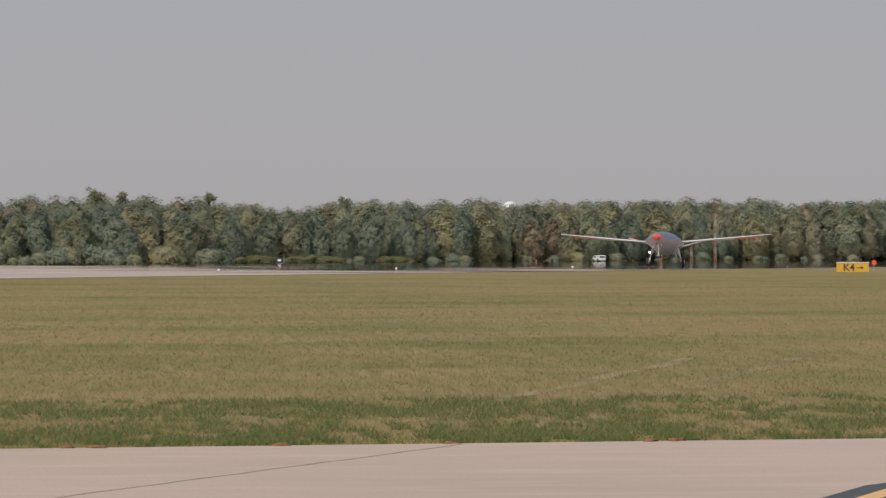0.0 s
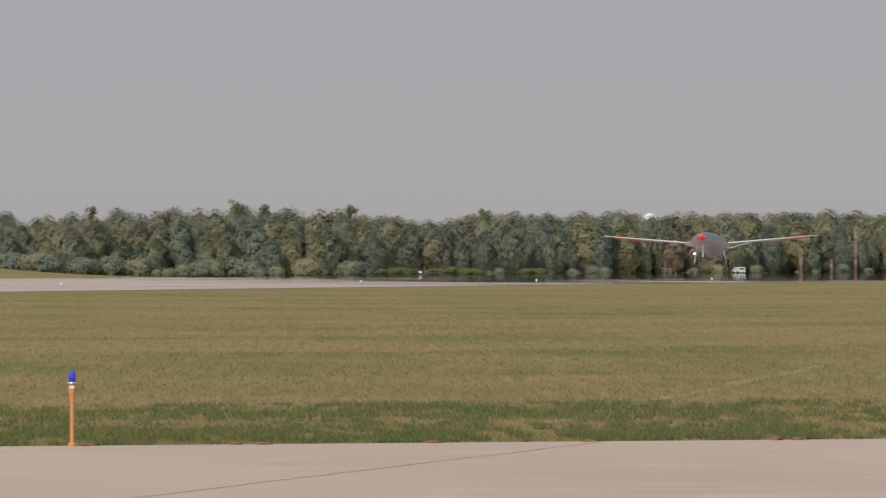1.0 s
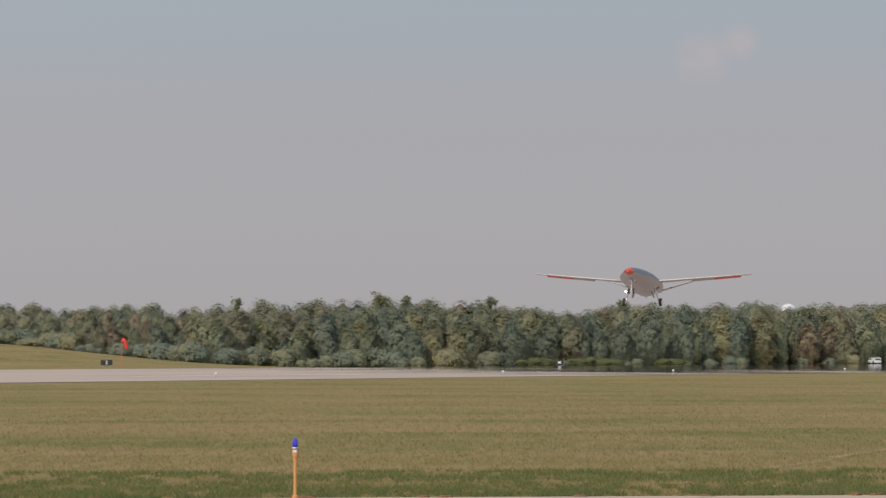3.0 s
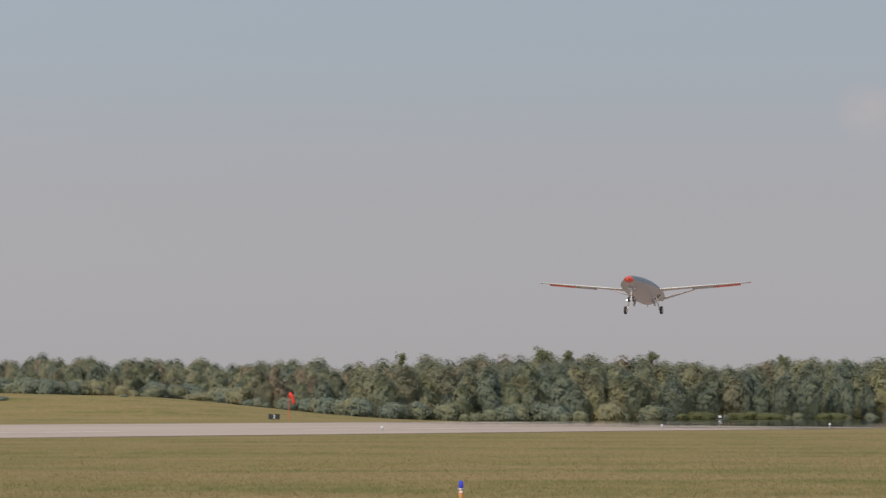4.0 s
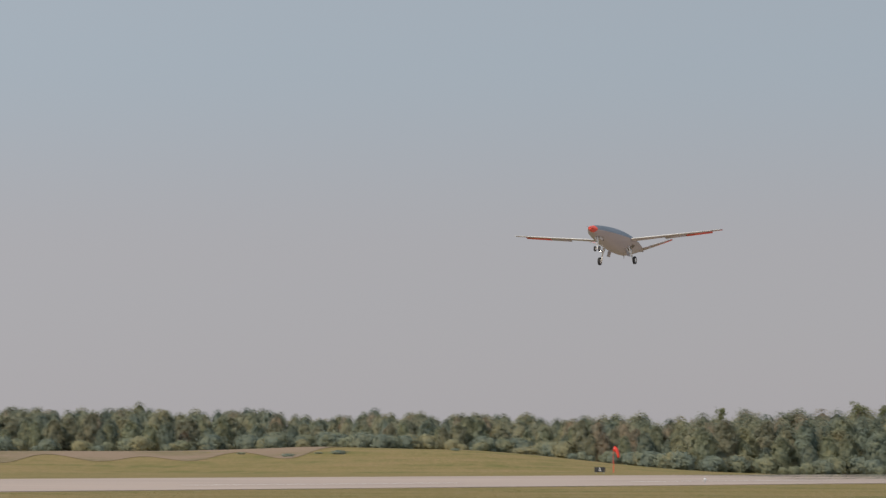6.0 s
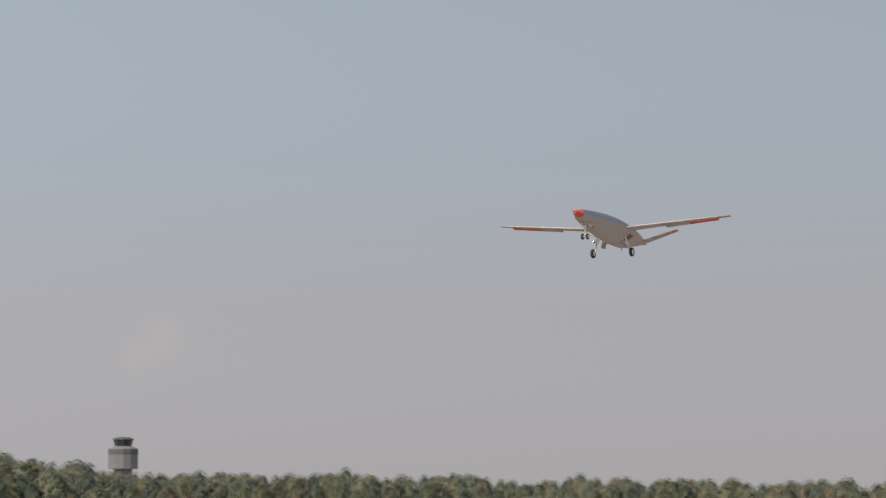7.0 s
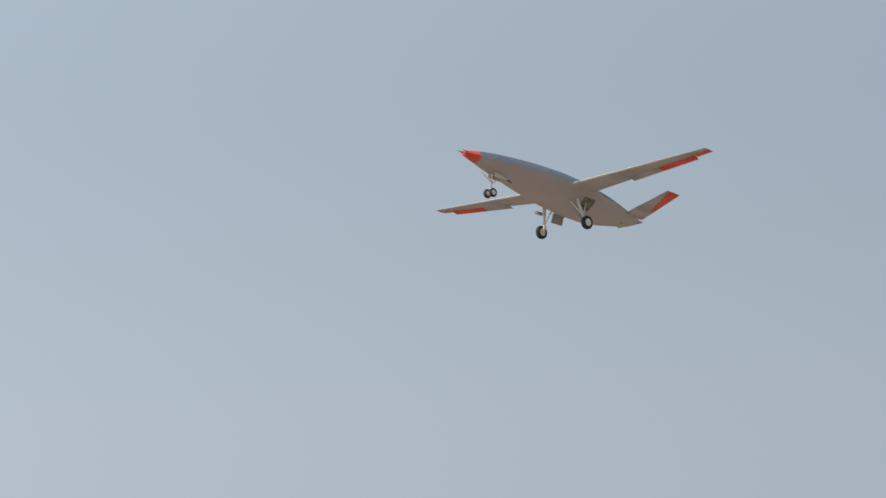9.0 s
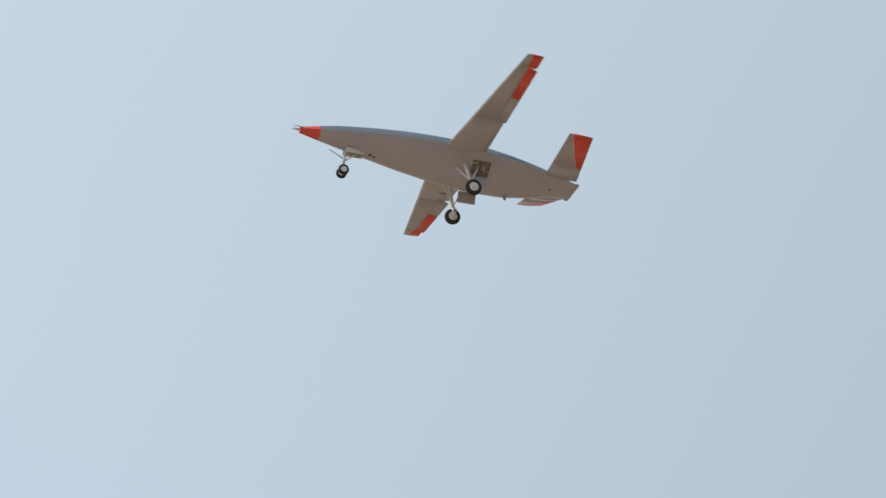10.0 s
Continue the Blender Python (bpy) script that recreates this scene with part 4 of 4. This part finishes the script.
def foil(y, s, x0=None, x1=None, drop=0.0, thick=1.0):
    """A wing section at span y on side s; x0, x1 cut out a chordwise stretch; drop lowers its rear."""
    le, te, z = wing_le(y), wing_te(y), wing_z(y)
    x0, x1 = le if x0 is None else x0, te if x1 is None else x1
    t = 0.11 * (le - te) * thick
    up, dn = [], []
    for k in range(9):
        u = k / 8
        x = x0 + (x1 - x0) * (u * u * 0.5 + u * 0.5)
        q = min(1, max(0, (le - x) / (le - te)))
        h = t * (2.6 * math.sqrt(q) * (1 - q) ** 0.9 * 0.55 + 0.03)
        fall = -drop * u
        up.append((x, s * y, z + h + fall)), dn.append((x, s * y, z - h * 0.75 + fall))
    return up + dn[::-1]


def wing(root, s, tag):
    bm = bmesh.new()
    ys = [1.3, 2.1, 3.6, 5.19]
    loft(bm, [foil(y, s) for y in ys])
    loft(bm, [foil(y, s, None, wing_te(y) + 0.42) for y in (5.19, 7.5, 9.0, 10.35)])
    loft(bm, [foil(y, s, None, wing_te(y) + cut) for y, cut in ((10.35, 0.50), (11.0, 0.52), (11.43, 0.54))])
    w = part("wing", bm, PAINT, root, tag, True)
    bm = bmesh.new()
    loft(bm, [foil(y, s, wing_te(y) + 0.43, wing_te(y) - 0.02, 0.16) for y in (5.2, 7.5)])
    part("flap", bm, PAINT, w, "grey flap lowered a little", True)
    bm = bmesh.new()
    loft(bm, [foil(y, s, wing_te(y) + 0.43, wing_te(y) - 0.02, 0.17) for y in (7.53, 9.0, 10.32)])
    part("aileron", bm, ORANGE, w, "orange-red aileron", True)
    bm = bmesh.new()
    loft(bm, [foil(y, s, wing_te(y) + cut, wing_te(y)) for y, cut in ((10.36, 0.51), (11.43, 0.55))])
    part("tip_panel", bm, ORANGE, w, "orange-red wing tip trailing edge", True)
    # sunlight on the leading edge, put in as a pale strip
    bm = bmesh.new()
    loft(bm, [foil(y, s, wing_le(y) + 0.012, wing_le(y) - 0.05 * (wing_le(y) - wing_te(y)), 0.0, 1.06) for y in (2.1, 5.2, 8.0, 11.43)])
    part("leading_edge", bm, LITEDGE_DOOR, w, "leading edge coloured pale for the sun on it", True)
    bm = rod(bmesh.new(), (wing_te(5.4) + 0.3, s * 5.4, wing_z(5.4) + 0.10), (wing_te(5.4) + 1.2, s * 5.4, wing_z(5.4) + 0.13), 0.10, 0.05, 8)
    part("hinge_fairing", bm, PAINT, w, "", True)
    # white rod added where the open gap beside the aileron shows pale
    bm = rod(bmesh.new(), (wing_te(10.34) + 0.5, s * 10.34, wing_z(10.34) - 0.02), (wing_te(10.34) + 0.05, s * 10.34, wing_z(10.34) - 0.04), 0.03, 0.03, 8)
    part("gap_rod", bm, WHITE, w, "white rod in place of the pale gap beside the aileron", True)


def tail(root, s):
    def ring(u, a, b):
        le = Vector((-5.40, 1.35, 0.02)).lerp(Vector((-5.64, 4.58, 0.93)), u)
        te = Vector((-7.15, 1.15, 0.0)).lerp(Vector((-6.95, 4.40, 0.98)), u)
        n = Vector((0, -0.27, 0.96))
        up, dn = [], []
        for k in range(7):
            q = a + (b - a) * k / 6
            h = 0.075 * (1.25 - 0.5 * u) * 2.2 * math.sqrt(q) * (1 - q) ** 0.8 + 0.008
            p = le.lerp(te, q)
            for lst, sign in ((up, 1), (dn, -1)):
                v = p + n * h * sign
                lst.append((v.x, s * v.y, v.z))
        return up + dn[::-1]
    bm = bmesh.new()
    loft(bm, [ring(u, 0, q) for u, q in ((0, 1), (0.299, 1))])
    loft(bm, [ring(u, 0, q) for u, q in ((0.3, 0.80), (0.62, 0.52), (0.999, 0.14))])
    t = part("tail_fin", bm, PAINT, root, "grey slanted tail fin", True)
    bm = bmesh.new()
    loft(bm, [ring(u, q, 1) for u, q in ((0.3, 0.805), (0.62, 0.525), (1.0, 0.145))])
    part("tail_tip", bm, ORANGE, t, "orange-red outer trailing part", True)


def wheel(name, root, x, y, z, r, half):
    m = Matrix.Translation((x, y, z)) @ Matrix.Rotation(math.pi / 2, 4, "X")
    bm = bmesh.new()
    lathe(bm, [(r * 0.55, -half * 0.8), (r * 0.8, -half), (r * 0.95, -half * 0.8), (r, -half * 0.35), (r, half * 0.35), (r * 0.95, half * 0.8), (r * 0.8, half), (r * 0.55, half * 0.8)], 28, m)
    w = part(name, bm, RUBBER, root, "black rubber tyre", True)
    bm = bmesh.new()
    lathe(bm, [(r * 0.2, -half * 1.02), (r * 0.34, -half * 0.8), (r * 0.56, -half * 0.86), (r * 0.56, half * 0.86), (r * 0.34, half * 0.8), (r * 0.2, half * 1.02)], 20, m)
    part("rim", bm, WHITE, w, "pale metal rim")
    return w


def aircraft():
    root = thing("drone_aircraft", "grey uncrewed jet with orange nose and wing tips, wheels down", "aircraft")
    # body skin: pale below the chine, reflected sky coloured blue-grey onto the back
    xs = [round(6.35 - 0.25 * k, 3) for k in range(55)] + [-7.3]
    fuselage = part("fuselage", skin(bmesh.new(), [fuse_lower(x) for x in xs]), PAINT, root, "grey blended fuselage", True)
    part("back", skin(bmesh.new(), [fuse_upper(x) for x in xs]), SKYTINTED, root, "back above the chine, coloured blue-grey for the sky it reflects", True)
    nx = [7.36, 7.3, 7.2, 7.1, 6.95, 6.8, 6.6, 6.352]
    bm = bmesh.new()
    skin(bm, [fuse_lower(x) for x in nx]), skin(bm, [fuse_upper(x) for x in nx])
    tip = fuse_lower(7.36) + fuse_upper(7.36)[1:-1]
    bm.faces.new([bm.verts.new(q) for q in tip])
    nose = part("nose_cone", bm, ORANGE, root, "orange-red nose cone", True)
    for y, z in ((-0.17, 0.92), (-0.07, 0.84), (0.07, 0.84), (0.17, 0.92)):
        part("probe", rod(bmesh.new(), (7.0, y, z), (7.72, y * 1.2, z + 0.02), 0.045, 0.01, 8), STEEL, nose, "thin grey air data probe")
    # exhaust lip
    bm = bmesh.new()
    loft(bm, [[(-7.2, -0.98, -0.02), (-7.2, 0.98, -0.02), (-7.2, 0.98, -0.17), (-7.2, -0.98, -0.17)], [(-7.38, -1.0, -0.09), (-7.38, 1.0, -0.09), (-7.38, 1.0, -0.13), (-7.38, -1.0, -0.13)]])
    part("exhaust_lip", bm, PAINT, root, "flat grey tail lip")
    for s, tag in ((1, "grey long straight wing"), (-1, "grey long straight wing")):
        wing(root, s, tag)
        tail(root, s)
        # wheel bay, strut, wheel and door
        bm = bmesh.new()
        loft(bm, [[(x, s * y, (section(x)[2] - (section(x)[2] - section(x)[3]) * (1 - (y / section(x)[0]) ** 2)) - 0.02 + up) for y, up in ((1.05, 0), (1.28, 0), (1.5, 0), (1.68, 0), (1.5, 0.3), (1.05, 0.3))] for x in (-1.45, -1.9, -2.4)])
        part("wheel_bay", bm, SHADED_PRIMER, root, "solid block for the open wheel bay, its shade put into the colour")
        bm = bmesh.new()
        rod(bm, (-1.05, s * 1.36, -0.10), (-1.38, s * 1.66, -1.25), 0.09, 0.08, 12)
        rod(bm, (-1.38, s * 1.66, -1.25), (-1.46, s * 1.72, -1.68), 0.06, 0.06, 12)
        rod(bm, (-1.46, s * 1.68, -1.68), (-1.46, s * 1.98, -1.68), 0.055, 0.055, 10)
        rod(bm, (-0.65, s * 1.12, -0.30), (-1.33, s * 1.63, -1.15), 0.045, 0.04, 8)
        rod(bm, (-1.85, s * 1.42, -0.15), (-1.40, s * 1.65, -1.2), 0.035, 0.035, 8)
        rod(bm, (-1.32, s * 1.66, -1.1), (-1.62, s * 1.70, -1.4), 0.03, 0.03, 8)
        rod(bm, (-1.62, s * 1.70, -1.4), (-1.46, s * 1.70, -1.66), 0.03, 0.03, 8)
        strut = part("main_gear_leg", bm, WHITE, root, "white main landing gear leg", True)
        wheel("main_wheel", root, -1.46, s * 1.94, -1.68, 0.42, 0.14)
        bm = bmesh.new()
        box(bm, -2.4, -1.45, -0.025, 0.025, -0.60, 0, 0.01, Matrix.Translation((0, s * 1.0, -0.60)) @ Matrix.Rotation(s * radians(14), 4, "X"))
        part("gear_door", bm, PAINT, root, "grey wheel bay door hanging open")
    # deep hood added so that the lamp's glow is cut off away from its axis
    ahead = Matrix.Translation((-1.05, -1.62, -0.66)) @ Matrix.Rotation(math.pi / 2, 4, "Y")
    lamp = part("landing_light", lathe(bmesh.new(), [(0.04, -0.10), (0.09, -0.05), (0.11, 0.0), (0.11, 0.48), (0.102, 0.48), (0.102, 0.02)], 18, ahead), PAINT, root, "landing light in an added hood that narrows its glow")
    part("lamp_glass", lathe(bmesh.new(), [(0.10, 0.022), (0.10, 0.03), (0.055, 0.045)], 18, ahead), LAMP, lamp, "bright lit lamp glass")
    # dark lettering on the rear flanks, too small to read
    for s in (-1, 1):
        bm = bmesh.new()
        cols = []
        for x in np.arange(-4.25, -2.75, 0.05):
            row = fuse_upper(float(x), 40, 0.012)
            cols.append([bm.verts.new((q[0], s * q[1], q[2])) for q in (row[4], row[5], row[7])])
        for j, (c, d) in enumerate(zip(cols, cols[1:])):
            if j % 4 == 3:
                continue
            for k in range(2):
                bm.faces.new((c[k], d[k], d[k + 1], c[k + 1]))
        part("marking_bar", bm, MARK, root, "dark marking bar")
    # nose gear
    bm = bmesh.new()
    box(bm, 4.3, 5.4, -0.22, 0.22, 0.06, 0.28, 0.0, Matrix.Translation((4.85, 0, 0.33)) @ Matrix.Rotation(radians(-9), 4, 'Y') @ Matrix.Translation((-4.85, 0, -0.14)))
    part("nose_wheel_bay", bm, SHADED_PRIMER, root, "solid block for the open nose wheel bay, its shade put into the colour")
    bm = bmesh.new()
    rod(bm, (4.85, 0, 0.25), (4.95, 0, -0.72), 0.075, 0.07, 12)
    rod(bm, (4.95, 0, -0.75), (4.97, 0, -1.08), 0.05, 0.05, 10)
    rod(bm, (4.97, -0.24, -1.08), (4.97, 0.24, -1.08), 0.045, 0.045, 10)
    rod(bm, (4.2, 0, 0.1), (4.92, 0, -0.5), 0.04, 0.04, 8)
    rod(bm, (5.0, 0, -0.35), (5.75, 0, 0.02), 0.035, 0.03, 8)
    part("nose_gear_leg", bm, WHITE, root, "white nose landing gear leg", True)
    for s in (-1, 1):
        wheel("nose_wheel", root, 4.97, s * 0.24, -1.08, 0.28, 0.09)
        bm = bmesh.new()
        box(bm, 3.95, 4.95, s * 0.27 - 0.015, s * 0.27 + 0.015, -0.08, 0.2, 0.008)
        part("nose_gear_door", bm, LITEDGE_DOOR, root, "pale nose wheel door hanging open")
    # belly blade aerial, and dark discs for the shade inside the vents
    bm = bmesh.new()
    loft(bm, [[(-3.5, -0.02, -0.9), (-3.5, 0.02, -0.9), (-3.75, 0.02, -0.9), (-3.75, -0.02, -0.9)], [(-3.62, -0.01, -1.18), (-3.62, 0.01, -1.18), (-3.75, 0.01, -1.18), (-3.75, -0.01, -1.18)]])
    part("blade_aerial", bm, PAINT, root)
    for x, y, r in ((3.62, 0.16, 0.10), (3.40, 0.12, 0.08), (-5.9, 0.55, 0.07)):
        w, top, mid, low = section(x)
        z = mid - (mid - low) * (1 - (y / w) ** 2)
        part("vent", lathe(bmesh.new(), [(r, z - 0.012), (r, z + 0.05), (r * 0.5, z + 0.06)], 14, Matrix.Translation((x, y, 0))), RUBBER, root, "small round vent, the shade of its opening a dark disc")
    return root


DRONE = aircraft()


def motions():
    walk(DRONE, FLIGHT)


motions()
